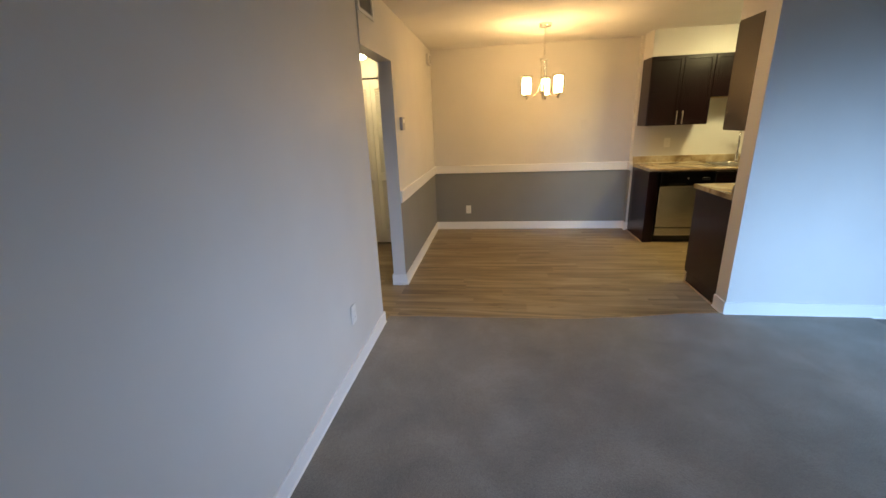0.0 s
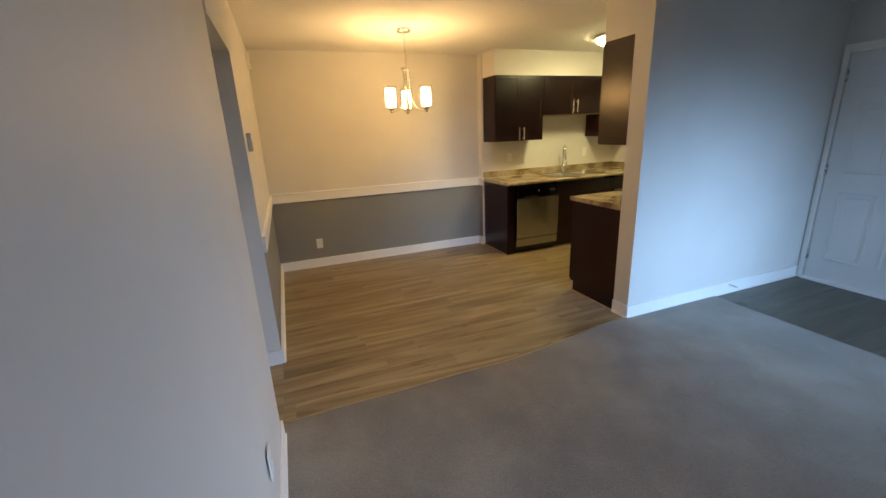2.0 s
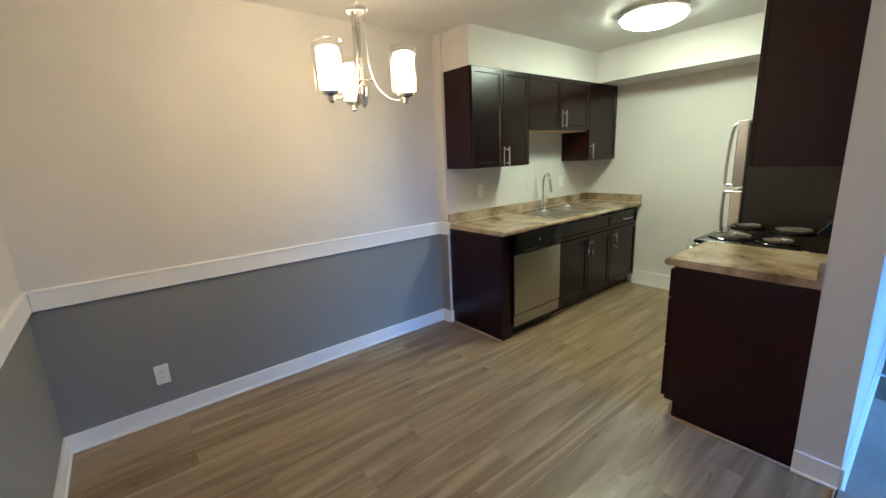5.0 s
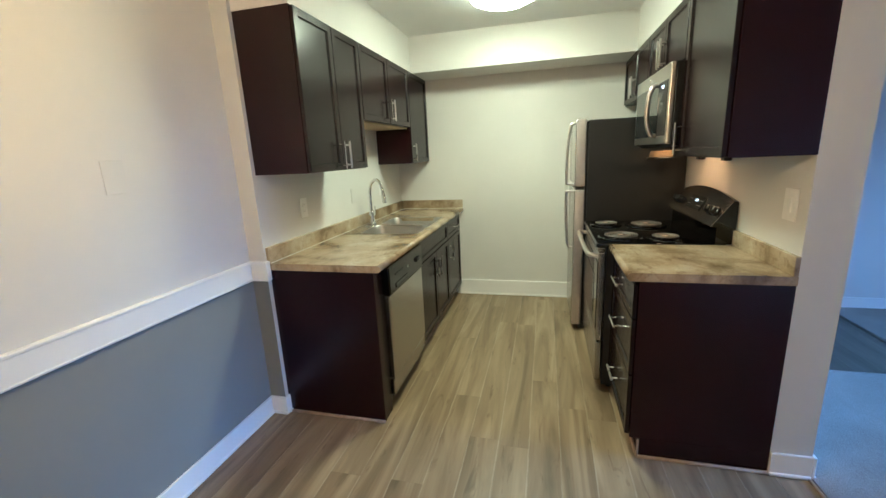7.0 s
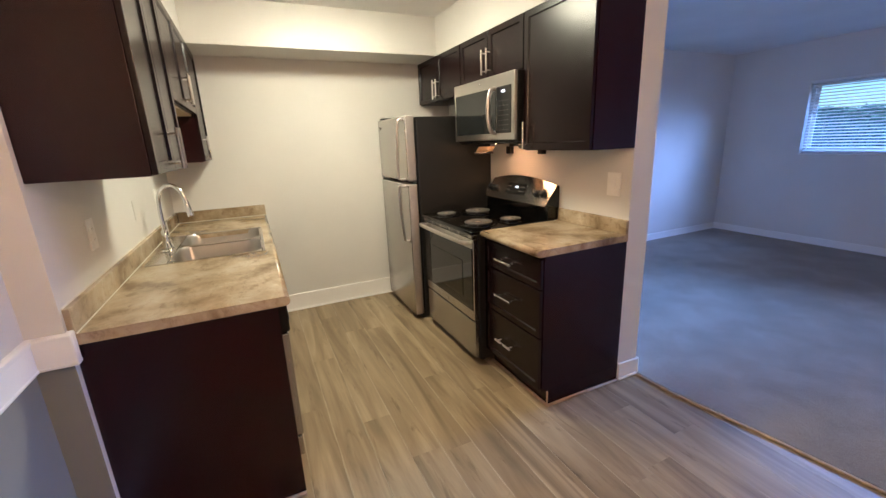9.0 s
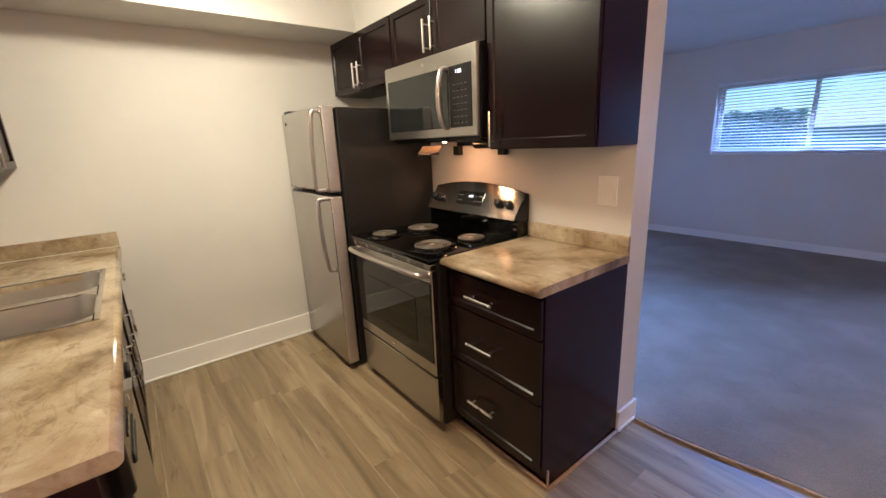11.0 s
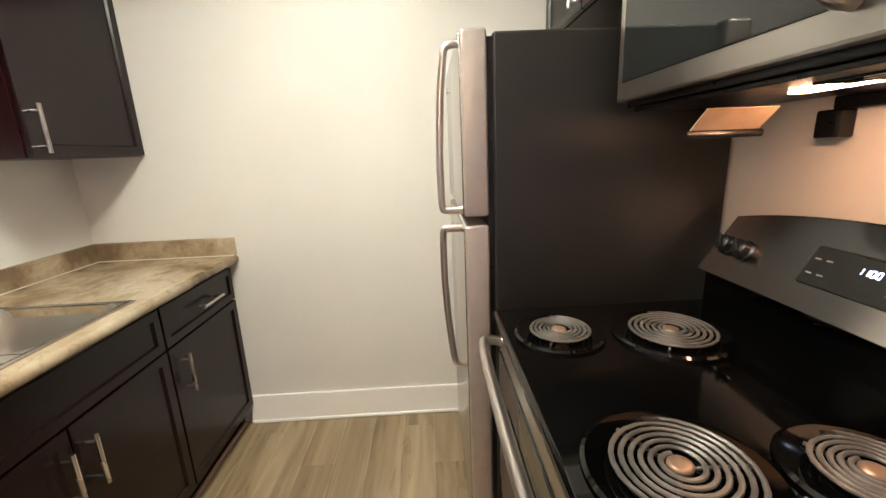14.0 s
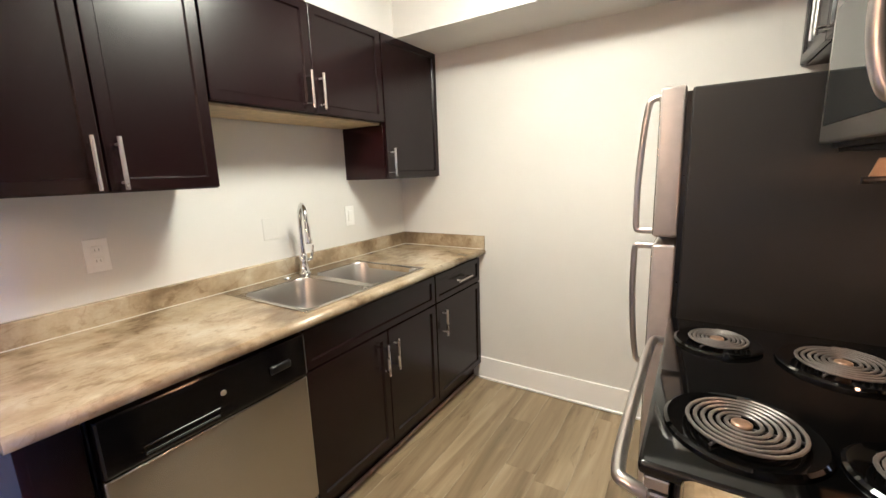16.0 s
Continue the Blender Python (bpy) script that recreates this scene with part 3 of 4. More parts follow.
solid("shoe_moulding", bm, PALE_WOOD, "raw pale wood shoe moulding along the drawer cabinet", "moulding", "structure")


# ---- counters ----
def nose(x0, x1, y_back, y_front, z0, z1, bm):
    """A counter strip with a rolled front edge."""
    w = 1 if y_front > y_back else -1
    r = (z1 - z0) / 2
    pts = [(y_back, z0), (y_front - w * r, z0)]
    for k in range(1, 8):
        a = -math.pi / 2 + math.pi * k / 8
        pts.append((y_front - w * r + w * r * math.cos(a), (z0 + z1) / 2 + r * math.sin(a)))
    pts += [(y_front - w * r, z1), (y_back, z1)]
    a = [bm.verts.new((x0, y, z)) for y, z in pts]
    b = [bm.verts.new((x1, y, z)) for y, z in pts]
    n = len(pts)
    for i in range(n):
        f = bm.faces.new((a[i], a[(i + 1) % n], b[(i + 1) % n], b[i]))
        f.smooth = 1 <= i <= 8
    bm.faces.new(a[::-1])
    bm.faces.new(b)
    bmesh.ops.recalc_face_normals(bm, faces=bm.faces[:])
    return bm


C0, C1 = 0.876, 0.914
SX0, SX1, SY0, SY1 = 2.603, 3.374, 5.234, 5.790
top = thing("countertop", (2.9, 5.5, C0), "long brown and beige stone-look laminate countertop", "countertop")
bm = nose(1.803, XE, SY0 + 0.02, 5.179, C0, C1, bmesh.new())
part("slab", bm, LAMINATE, top)
for b in ((1.803, SX0 + 0.02, SY0 + 0.02, YK), (SX1 - 0.02, XE, SY0 + 0.02, YK), (SX0 + 0.02, SX1 - 0.02, SY1 - 0.02, YK)):
    part("slab", box(*b, C0, C1), LAMINATE, top)
part("backsplash", box(1.803, XE, YK - 0.02, YK, C1, 1.0, 0.004), LAMINATE, top, "low laminate backsplash")
part("end_splash", box(XE - 0.02, XE, 5.182, YK - 0.021, C1, 1.0, 0.004), LAMINATE, top, "low laminate end splash")
part("caulk", box(XE - 0.0235, XE - 0.0195, 5.19, YK - 0.022, C1 - 0.001, C1 + 0.0035, 0.001), CAULK, top, "thin pale caulk line")
part("caulk", box(1.806, XE - 0.024, YK - 0.0235, YK - 0.0195, C1 - 0.001, C1 + 0.003, 0.001), CAULK, top, "thin pale caulk line")
part("caulk", box(1.806, XE - 0.002, YK - 0.004, YK + 0.0005, 0.9985, 1.003, 0.001), CAULK, top, "thin pale caulk line")
top = thing("countertop", (2.08, 3.7, C0), "short brown and beige stone-look laminate countertop", "countertop")
part("slab", nose(1.790, 2.352, 3.40, 4.024, C0, C1, bmesh.new()), LAMINATE, top)
part("backsplash", box(1.790, 2.352, 3.40, 3.42, C1, 0.995, 0.004), LAMINATE, top, "low laminate backsplash")

# ---- sink and faucet ----
sink = thing("kitchen_sink", (2.99, 5.51, C1), "double-bowl stainless steel drop-in kitchen sink", "sink")


def bowl(x0, x1, y0, y1, z1, depth):
    """A rounded bowl, open above."""
    rings = []
    bm = bmesh.new()
    for inset, z, r in ((0.0, 0.0, 0.075), (0.005, -0.010, 0.075), (0.010, -depth + 0.06, 0.075), (0.020, -depth + 0.025, 0.075), (0.038, -depth + 0.006, 0.07), (0.06, -depth, 0.06)):
        ring = []
        for cx, cy, a0 in ((x1, y1, 0), (x0, y1, 90), (x0, y0, 180), (x1, y0, 270)):
            sx, sy = (1 if cx == x1 else -1), (1 if cy == y1 else -1)
            px, py = cx - sx * (inset + r), cy - sy * (inset + r)
            for k in range(7):
                a = radians(a0 + 15 * k)
                ring.append(bm.verts.new((px + r * math.cos(a), py + r * math.sin(a), z1 + z)))
        rings.append(ring)
    for a, b in zip(rings, rings[1:]):
        for i in range(28):
            f = bm.faces.new((a[i], a[(i + 1) % 28], b[(i + 1) % 28], b[i]))
            f.smooth = True
    bm.faces.new(rings[-1])
    bmesh.ops.recalc_face_normals(bm, faces=bm.faces[:])
    for f in bm.faces:
        f.normal_flip()
    return bm


BY0, BY1 = 5.248, 5.695
B1, B2 = (2.617, 2.968), (3.010, 3.360)
bm = bmesh.new()
for b in ((SX0, SX1, SY0, BY0 + 0.004), (SX0, SX1, BY1 - 0.004, SY1), (SX0, B1[0] + 0.004, BY0, BY1), (B1[1] - 0.004, B2[0] + 0.004, BY0, BY1), (B2[1] - 0.004, SX1, BY0, BY1)):
    box(*b, C1 + 0.0005, C1 + 0.005, bm=bm)
for bx in (B1, B2):  # rounded corners of the openings
    for cx, cy, a0 in ((bx[1], BY1, 0), (bx[0], BY1, 90), (bx[0], BY0, 180), (bx[1], BY0, 270)):
        sx, sy = (1 if cx == bx[1] else -1), (1 if cy == BY1 else -1)
        px, py = cx - sx * 0.075, cy - sy * 0.075
        arc = [bm.verts.new((px + 0.075 * math.cos(radians(a0 + 15 * k)), py + 0.075 * math.sin(radians(a0 + 15 * k)), C1 + 0.005)) for k in range(7)]
        bm.faces.new([bm.verts.new((cx, cy, C1 + 0.005))] + arc[::-1])
bmesh.ops.recalc_face_normals(bm, faces=bm.faces[:])
part("rim", bm, RIM_STEEL, sink, "thin polished rim")
for bx in (B1, B2):
    basin = part("basin", bowl(bx[0], bx[1], BY0, BY1, C1 + 0.005, 0.18), SINK_STEEL, sink, smooth=True)
    part("drain", lathe([(0.045, 0.0), (0.045, 0.004), (0.034, 0.005), (0.03, 0.002), (0.004, 0.002)], ((bx[0] + bx[1]) / 2, (BY0 + BY1) / 2 + 0.03, C1 - 0.173)), CHROME, basin, "round chrome sink drain")

fx, fy = 3.015, 5.748
tap = thing("kitchen_faucet", (fx, fy, C1 + 0.005), "chrome gooseneck pull-down kitchen faucet on the sink", "faucet")
part("base", lathe([(0.030, 0.0), (0.030, 0.008), (0.024, 0.014), (0.021, 0.06), (0.020, 0.10), (0.015, 0.105), (0.012, 0.11)], (fx, fy, C1 + 0.005)), CHROME, tap)
g = arc_points([(fx, fy, 1.02), (fx, fy, 1.16), (fx - 0.008, fy - 0.015, 1.235), (fx - 0.036, fy - 0.07, 1.280), (fx - 0.064, fy - 0.122, 1.252), (fx - 0.074, fy - 0.142, 1.19)], 8)
part("spout", tube(g, 0.0115, sides=14), CHROME, tap, smooth=True)
part("spray_head", tube([(fx - 0.074, fy - 0.142, 1.195), (fx - 0.076, fy - 0.146, 1.17), (fx - 0.081, fy - 0.155, 1.11), (fx - 0.082, fy - 0.156, 1.10)], [0.0125, 0.0155, 0.017, 0.015], sides=14), CHROME, tap, smooth=True)
part("lever", tube([(fx + 0.018, fy, 0.985), (fx + 0.045, fy - 0.004, 0.99), (fx + 0.06, fy - 0.004, 1.03), (fx + 0.064, fy - 0.004, 1.06)], [0.011, 0.009, 0.006, 0.005], sides=10), CHROME, tap, smooth=True)
part("deck_plate", lathe([(0.033, 0.0), (0.033, 0.004), (0.030, 0.006)], (fx, fy, C1 + 0.005)), CHROME, tap)
sw = thing("soap_dispenser_cap", (fx - 0.11, fy, C1 + 0.005), "small round chrome hole cap on the sink deck", "cap")
part("cap", lathe([(0.020, 0), (0.020, 0.004), (0.016, 0.008), (0.006, 0.009)], (fx - 0.11, fy, C1 + 0.005)), CHROME, sw)

# ---- dishwasher ----
dw = thing("dishwasher", (2.245, 5.5, 0), "built-in dishwasher with stainless door and black control panel", "dishwasher")
part("body", box(1.940, 2.552, 5.245, 5.82, 0.09, 0.868, 0.002), BLACK_PLASTIC, dw)
part("toe_panel", box(1.945, 2.548, 5.275, 5.30, 0.0, 0.09), BLACK_PLASTIC, dw)
dd = part("door", box(1.943, 2.549, 5.198, 5.243, 0.198, 0.700, 0.006), STEEL, dw, "brushed stainless door")
part("lower_panel", box(1.943, 2.549, 5.206, 5.243, 0.092, 0.190, 0.005), STEEL, dw, "brushed stainless lower panel")
cp = part("control_panel", box(1.943, 2.549, 5.190, 5.243, 0.706, 0.866, 0.008), PANEL_BLACK, dw, "glossy black control panel")
part("handle_recess", box(2.03, 2.23, 5.186, 5.192, 0.725, 0.75, 0.002), BLACK_ENAMEL, cp)
part("pocket_lip", box(2.035, 2.225, 5.1835, 5.188, 0.7245, 0.7315, 0.002), BLACK_PLASTIC, cp)
part("latch", box(2.400, 2.478, 5.180, 5.191, 0.772, 0.800, 0.006, segments=3), BLACK_PLASTIC, cp, smooth=True)
part("badge", lathe([(0.009, 0.0), (0.008, -0.003)], (2.245, 5.1895, 0.79), "y", 14), NICKEL, cp, "small round silver badge")
for i in range(4):
    part("button", box(2.035 + i * 0.035, 2.06 + i * 0.035, 5.187, 5.191, 0.795, 0.806), BLACK_ENAMEL, cp)

# ---- refrigerator ----
FX0, FX1, FY = 3.206, 3.906, 4.158
fr = thing("refrigerator", (3.556, 3.80, 0), "stainless top-freezer refrigerator with textured black sides", "refrigerator")
part("body", box(FX0 + 0.004, FX1 - 0.004, 3.408, 4.068, 0.03, 1.645, 0.006), BLACK_SIDE, fr, "textured black cabinet")
part("gasket", box(FX0 + 0.014, FX1 - 0.014, 4.068, 4.084, 0.075, 1.635), BLACK_PLASTIC, fr)
for nm, z0, z1 in (("freezer_door", 1.168, 1.655), ("fridge_door", 0.048, 1.142)):
    d = part(nm, box(FX0, FX1, 4.084, FY - 0.003, z0, z1, 0.010, segments=4), DOOR_EDGE, fr, "grey painted door edges", smooth=True)
    part("skin", box(FX0 + 0.006, FX1 - 0.006, FY - 0.012, FY, z0 + 0.006, z1 - 0.006, 0.003, segments=3), STEEL, d, "brushed stainless front", smooth=True)
    hx = FX0 + 0.055
    if nm == "freezer_door":
        zs = [(4.156, 1.63), (4.188, 1.622), (4.198, 1.58), (4.208, 1.48), (4.215, 1.36), (4.216, 1.24), (4.213, 1.19), (4.196, 1.182), (4.156, 1.182)]
    else:
        zs = [(4.156, 1.128), (4.196, 1.128), (4.213, 1.122), (4.216, 1.07), (4.215, 0.95), (4.208, 0.83), (4.198, 0.73), (4.188, 0.69), (4.156, 0.682)]
    part("handle", tube(arc_points([(hx, y, z) for y, z in zs], 4), 0.0082, sides=10, flat=1.3), STEEL_SIDE, d, "curved satin metal handle", smooth=True)
part("base_grille", box(FX0 + 0.01, FX1 - 0.01, 4.02, 4.10, 0.012, 0.06, 0.003), BLACK_PLASTIC, fr)
for x in (FX0 + 0.06, FX1 - 0.06):
    part("foot", lathe([(0.018, 0), (0.018, 0.012), (0.01, 0.03)], (x, 4.03, 0)), BLACK_PLASTIC, fr)
part("badge", lathe([(0.012, 0.0), (0.011, 0.003)], (FX1 - 0.05, FY, 1.59), "y", 16), NICKEL, fr, "small round silver badge")
part("hinge_cap", box(FX1 - 0.09, FX1 - 0.01, 4.05, 4.14, 1.655, 1.672, 0.004), BLACK_PLASTIC, fr)

# ---- range ----
RX0, RX1, CT = 2.356, 3.132, 0.918
rg = thing("electric_range", (2.754, 3.75, 0), "stainless and black electric coil range with oven", "range")
part("body", box(RX0, RX1, 3.42, 4.03, 0.03, 0.895, 0.003), BLACK_SIDE, rg, "black painted steel sides")
bm = box(RX0 - 0.002, RX1 + 0.002, 3.44, 4.088, 0.893, CT, 0.009, segments=4)
part("cooktop", bm, BLACK_ENAMEL, rg, "glossy black enamel cooktop", smooth=True)


def burner(x, y, r, turns):
    pan = part("drip_pan", lathe([(r + 0.032, CT - 0.001), (r + 0.031, CT + 0.006), (r + 0.025, CT + 0.010), (r + 0.014, CT + 0.007), (r * 0.6, CT + 0.001), (0.008, CT + 0.001)], (x, y, 0), steps=40), BLACK_ENAMEL, rg, "glossy black drip pan", smooth=True)
    pts = []
    n = turns * 26
    for i in range(n + 1):
        a = 2 * math.pi * i / 26
        q = 0.021 + (r - 0.021) * i / n
        pts.append((x + q * math.cos(a), y + q * math.sin(a), CT + 0.016))
    pts += [(pts[-1][0], pts[-1][1] - 0.03, CT + 0.012)]
    part("coil", tube(pts, 0.0039, sides=7, flat=0.8), COIL, pan, "grey spiral heating coil", smooth=True)
    part("medallion", lathe([(0.017, CT + 0.008), (0.017, CT + 0.017), (0.012, CT + 0.019), (0.003, CT + 0.018)], (x, y, 0), steps=20), MEDALLION, pan, "coppery centre disc")
    bm = bmesh.new()
    for k in range(3):
        a = 2 * math.pi * k / 3 + 0.5
        tube([(x, y, CT + 0.008), (x + r * math.cos(a), y + r * math.sin(a), CT + 0.008)], 0.003, bm, 6)
    part("coil_support", bm, COIL, pan)


burner(2.530, 3.934, 0.096, 6)
burner(2.957, 3.961, 0.072, 5)
burner(2.925, 3.712, 0.096, 6)
burner(2.500, 3.700, 0.072, 5)

od = part("oven_door", box(RX0 + 0.004, RX1 - 0.004, 4.034, 4.072, 0.318, 0.862, 0.006), STEEL, rg, "brushed stainless oven door")
part("window", box(RX0 + 0.012, RX1 - 0.012, 4.070, 4.0765, 0.385, 0.800, 0.004), DARK_GLASS, od, "dark oven window glass")
part("inner_window", box(RX0 + 0.14, RX1 - 0.14, 4.0766, 4.0785, 0.45, 0.70, 0.0008), BLACK_ENAMEL, od)
hz, hy = 0.845, 4.125
hb = tube(arc_points([(RX0 + 0.03, 4.068, hz - 0.01), (RX0 + 0.032, 4.105, hz - 0.002), (RX0 + 0.06, hy, hz), (2.6, hy + 0.006, hz), (2.9, hy + 0.006, hz), (RX1 - 0.06, hy, hz), (RX1 - 0.032, 4.105, hz - 0.002), (RX1 - 0.03, 4.068, hz - 0.01)], 5), 0.0135, sides=12)
part("handle", hb, STEEL_SIDE, od, "thick satin steel bar handle", smooth=True)
vt = part("vent_trim", box(RX0 + 0.004, RX1 - 0.004, 4.036, 4.078, 0.866, 0.891, 0.004), STEEL, rg, "slotted stainless vent strip")
for g0 in (RX0 + 0.05, RX0 + 0.19, RX0 + 0.33, RX0 + 0.47, RX0 + 0.61):
    for z in (0.8705, 0.8775, 0.8845):
        part("slot", box(g0, g0 + 0.115, 4.0765, 4.0788, z - 0.0018, z + 0.0018), BLACK_PLASTIC, vt)
sd = part("storage_drawer", box(RX0 + 0.004, RX1 - 0.004, 4.034, 4.070, 0.055, 0.308, 0.006), STEEL, rg, "brushed stainless storage drawer")
part("badge", lathe([(0.012, 0.0), (0.011, 0.003)], (2.754, 4.0725, 0.345), "y", 16), NICKEL, od, "small round silver badge")
for x in (RX0 + 0.05, RX1 - 0.05):
    for y in (3.5, 3.98):
        part("foot", lathe([(0.016, 0), (0.016, 0.014), (0.009, 0.035)], (x, y, 0)), BLACK_PLASTIC, rg)


def arch(x):
    u = (x - 2.754) / 0.382
    return 1.188 - 0.040 * u * u


FZ, FYL, FYT = 1.012, 3.520, 3.424  # fascia: its low edge, and its depth below and above
LEAN = math.atan2(FYL - FYT, 0.16)


def backguard_mesh(x0, x1, profile, steps=24):
    """An upright body with an arched top; profile: (y, z), z of None being the arch."""
    bm = bmesh.new()
    rows = [[bm.verts.new((x, y, arch(x) + dz if z is None else z)) for y, z, dz in profile] for x in (x0 + (x1 - x0) * i / steps for i in range(steps + 1))]
    n = len(profile)
    for a, b in zip(rows, rows[1:]):
        for i in range(n):
            bm.faces.new((a[i], a[(i + 1) % n], b[(i + 1) % n], b[i]))
    bm.faces.new(rows[0])
    bm.faces.new(rows[-1][::-1])
    bmesh.ops.recalc_face_normals(bm, faces=bm.faces[:])
    return bm


def on_fascia(x, z):
    return Vector((x, FYL - (z - FZ) * (FYL - FYT) / (arch(x) - FZ) + 0.0035, z))


def lay(bm, x, z):
    """Moves a mesh drawn about the origin, facing +y, onto the leaning fascia."""
    bmesh.ops.rotate(bm, verts=bm.verts, matrix=Matrix.Rotation(LEAN, 3, "X"))
    bmesh.ops.translate(bm, verts=bm.verts, vec=on_fascia(x, z))
    return bm


bg = part("backguard", backguard_mesh(RX0, RX1, [(3.495, CT - 0.002, 0), (3.495, FZ - 0.004, 0), (FYL, FZ - 0.002, 0), (FYT, None, 0), (3.406, None, -0.004), (3.406, CT - 0.002, 0)]), BLACK_ENAMEL, rg, "glossy black control backguard with arched top")
part("fascia", backguard_mesh(RX0 + 0.005, RX1 - 0.005, [(FYL + 0.003, FZ, 0), (FYT + 0.004, None, -0.002), (FYT - 0.002, None, -0.004), (FYL - 0.003, FZ, 0)]), FASCIA, bg, "leaning brushed stainless fascia", smooth=True)
for x in (2.432, 2.502, 3.020, 3.080):
    k = part("knob", lay(lathe([(0.026, 0.0), (0.026, 0.006), (0.021, 0.009), (0.019, 0.026), (0.014, 0.029)], (0, 0, 0), "y", 22), x, 1.082), BLACK_PLASTIC, bg, "round black control knob", smooth=True)
    b = box(-0.005, 0.005, 0.02, 0.036, -0.02, 0.02, 0.002)
    bmesh.ops.rotate(b, verts=b.verts, matrix=Matrix.Rotation(radians(40), 3, "Y"))
    part("grip", lay(b, x, 1.082), BLACK_PLASTIC, k)
dp = part("display_panel", lay(box(-0.115, 0.115, -0.002, 0.003, -0.042, 0.042, 0.002), 2.745, 1.096), DARK_GLASS, bg, "black glass clock panel")


def digits(parent, text, x, y, z, size, turn=None):
    """Seven-bar clock digits facing +y."""
    segs = {"1": "bc", "0": "abcdef"}
    place = {"a": (0, 1, 1), "g": (0, 0, 1), "d": (0, -1, 1), "f": (-1, 0.5, 0), "b": (1, 0.5, 0), "e": (-1, -0.5, 0), "c": (1, -0.5, 0)}
    bm = bmesh.new()
    for i, ch in enumerate(text):
        for s in segs[ch]:
            u, v, flat = place[s]
            px, pz = x - (i * size * 0.75 + u * size * 0.22), z + v * size * 0.45
            hx_, hz_ = (size * 0.18, size * 0.05) if flat else (size * 0.05, size * 0.18)
            box(px - hx_, px + hx_, y - 0.0005, y + 0.0005, pz - hz_, pz + hz_, bm=bm)
    part("clock_digits", turn(bm) if turn else bm, DISPLAY, parent, "glowing white clock digits")


digits(dp, "1100", 0.016, 0.0038, 0.012, 0.014, lambda b: lay(b, 2.745, 1.096))
for u in (-0.097, -0.073, -0.049, 0.075, 0.099):
    for v in (-0.018, 0.014):
        part("touch_mark", lay(box(u - 0.006, u + 0.006, 0.0026, 0.0038, v - 0.0015, v + 0.0015), 2.745, 1.096), KEY_GREY, dp)

# ---- microwave ----
MX0, MX1, MY, MZ0, MZ1 = 2.354, 3.138, 3.772, 1.437, 1.846
mw = thing("microwave", (2.759, 3.6, MZ0), "stainless over-the-range microwave with a dark window", "microwave")
part("body", box(MX0 + 0.002, MX1 - 0.002, 3.40, 3.745, MZ0, MZ1, 0.003), BLACK_PLASTIC, mw)
md = part("door", box(MX0, MX1, 3.747, MY, MZ0 + 0.012, MZ1, 0.006), MICRO_STEEL, mw, "brushed stainless door")
part("window", box(2.552, MX1 - 0.028, MY - 0.003, MY + 0.0025, MZ0 + 0.055, MZ1 - 0.075, 0.003), DARK_GLASS, md, "dark glass microwave window")
pn = part("control_panel", box(MX0 + 0.030, 2.548, MY - 0.003, MY + 0.0025, MZ0 + 0.055, MZ1 - 0.075, 0.003), BLACK_PLASTIC, md, "black touch control panel")
hx = 2.566
part("handle", tube(arc_points([(hx, MY, 1.765), (hx, MY + 0.03, 1.755), (hx, MY + 0.048, 1.70), (hx, MY + 0.054, 1.63), (hx, MY + 0.048, 1.56), (hx, MY + 0.03, 1.505), (hx, MY, 1.495)], 5), 0.013, sides=12), STEEL_SIDE, md, "curved satin steel handle", smooth=True)
digits(pn, "1100", 2.494, MY + 0.0032, 1.742, 0.016)
for i in range(4):
    for j in range(7):
        x, z = 2.425 + i * 0.028, 1.512 + j * 0.029
        part("key", box(x - 0.006, x + 0.006, MY + 0.0022, MY + 0.0036, z - 0.0014, z + 0.0014), KEY_GREY, pn)
part("badge", lathe([(0.011, 0.0), (0.010, 0.003)], (2.759, MY, 1.812), "y", 16), NICKEL, md, "small round silver badge")
LX0, LX1, LY0 = 2.68, 2.81, 3.585
gr = part("underside", box(MX0 + 0.02, MX1 - 0.02, 3.43, 3.735, MZ0 - 0.010, MZ0 - 0.001, 0.002), BLACK_PLASTIC, mw)
for i in range(8):
    part("filter_slat", box(2.42, 2.70, 3.50 + i * 0.024, 3.512 + i * 0.024, MZ0 - 0.014, MZ0 - 0.0095), BLACK_ENAMEL, gr)
part("lamp", box(LX0, LX1, LY0, LY0 + 0.034, MZ0 - 0.014, MZ0 - 0.0105, 0.001), COOK_GLOW, gr, "small warm cooktop lamp")
bm = box(-0.0015, 0.0015, -0.07, 0.07, -0.036, 0.036, 0.001)
bmesh.ops.rotate(bm, verts=bm.verts, matrix=Matrix.Rotation(radians(-50), 3, "Y"))
bmesh.ops.translate(bm, verts=bm.verts, vec=(2.888, 3.655, MZ0 - 0.052))
part("lamp_cover", bm, FLAP, gr, "pale lamp cover hanging open")
part("cover_hinge", tube([(2.905, 3.58, MZ0 - 0.075), (2.905, 3.735, MZ0 - 0.075)], 0.008, sides=10), BLACK_PLASTIC, gr, smooth=True)
part("blower_housing", tube([(2.45, 3.50, MZ0 - 0.028), (2.66, 3.50, MZ0 - 0.028)], 0.026, sides=18), BLACK_PLASTIC, gr, smooth=True)
part("rear_bracket", box(2.55, 2.92, 3.402, 3.425, 1.400, MZ0 - 0.011, 0.004), BLACK_PLASTIC, gr)
for x in (2.53, 2.913):
    part("bracket_foot", box(x - 0.025, x + 0.025, 3.402, 3.44, 1.345, 1.40, 0.004), BLACK_PLASTIC, gr)


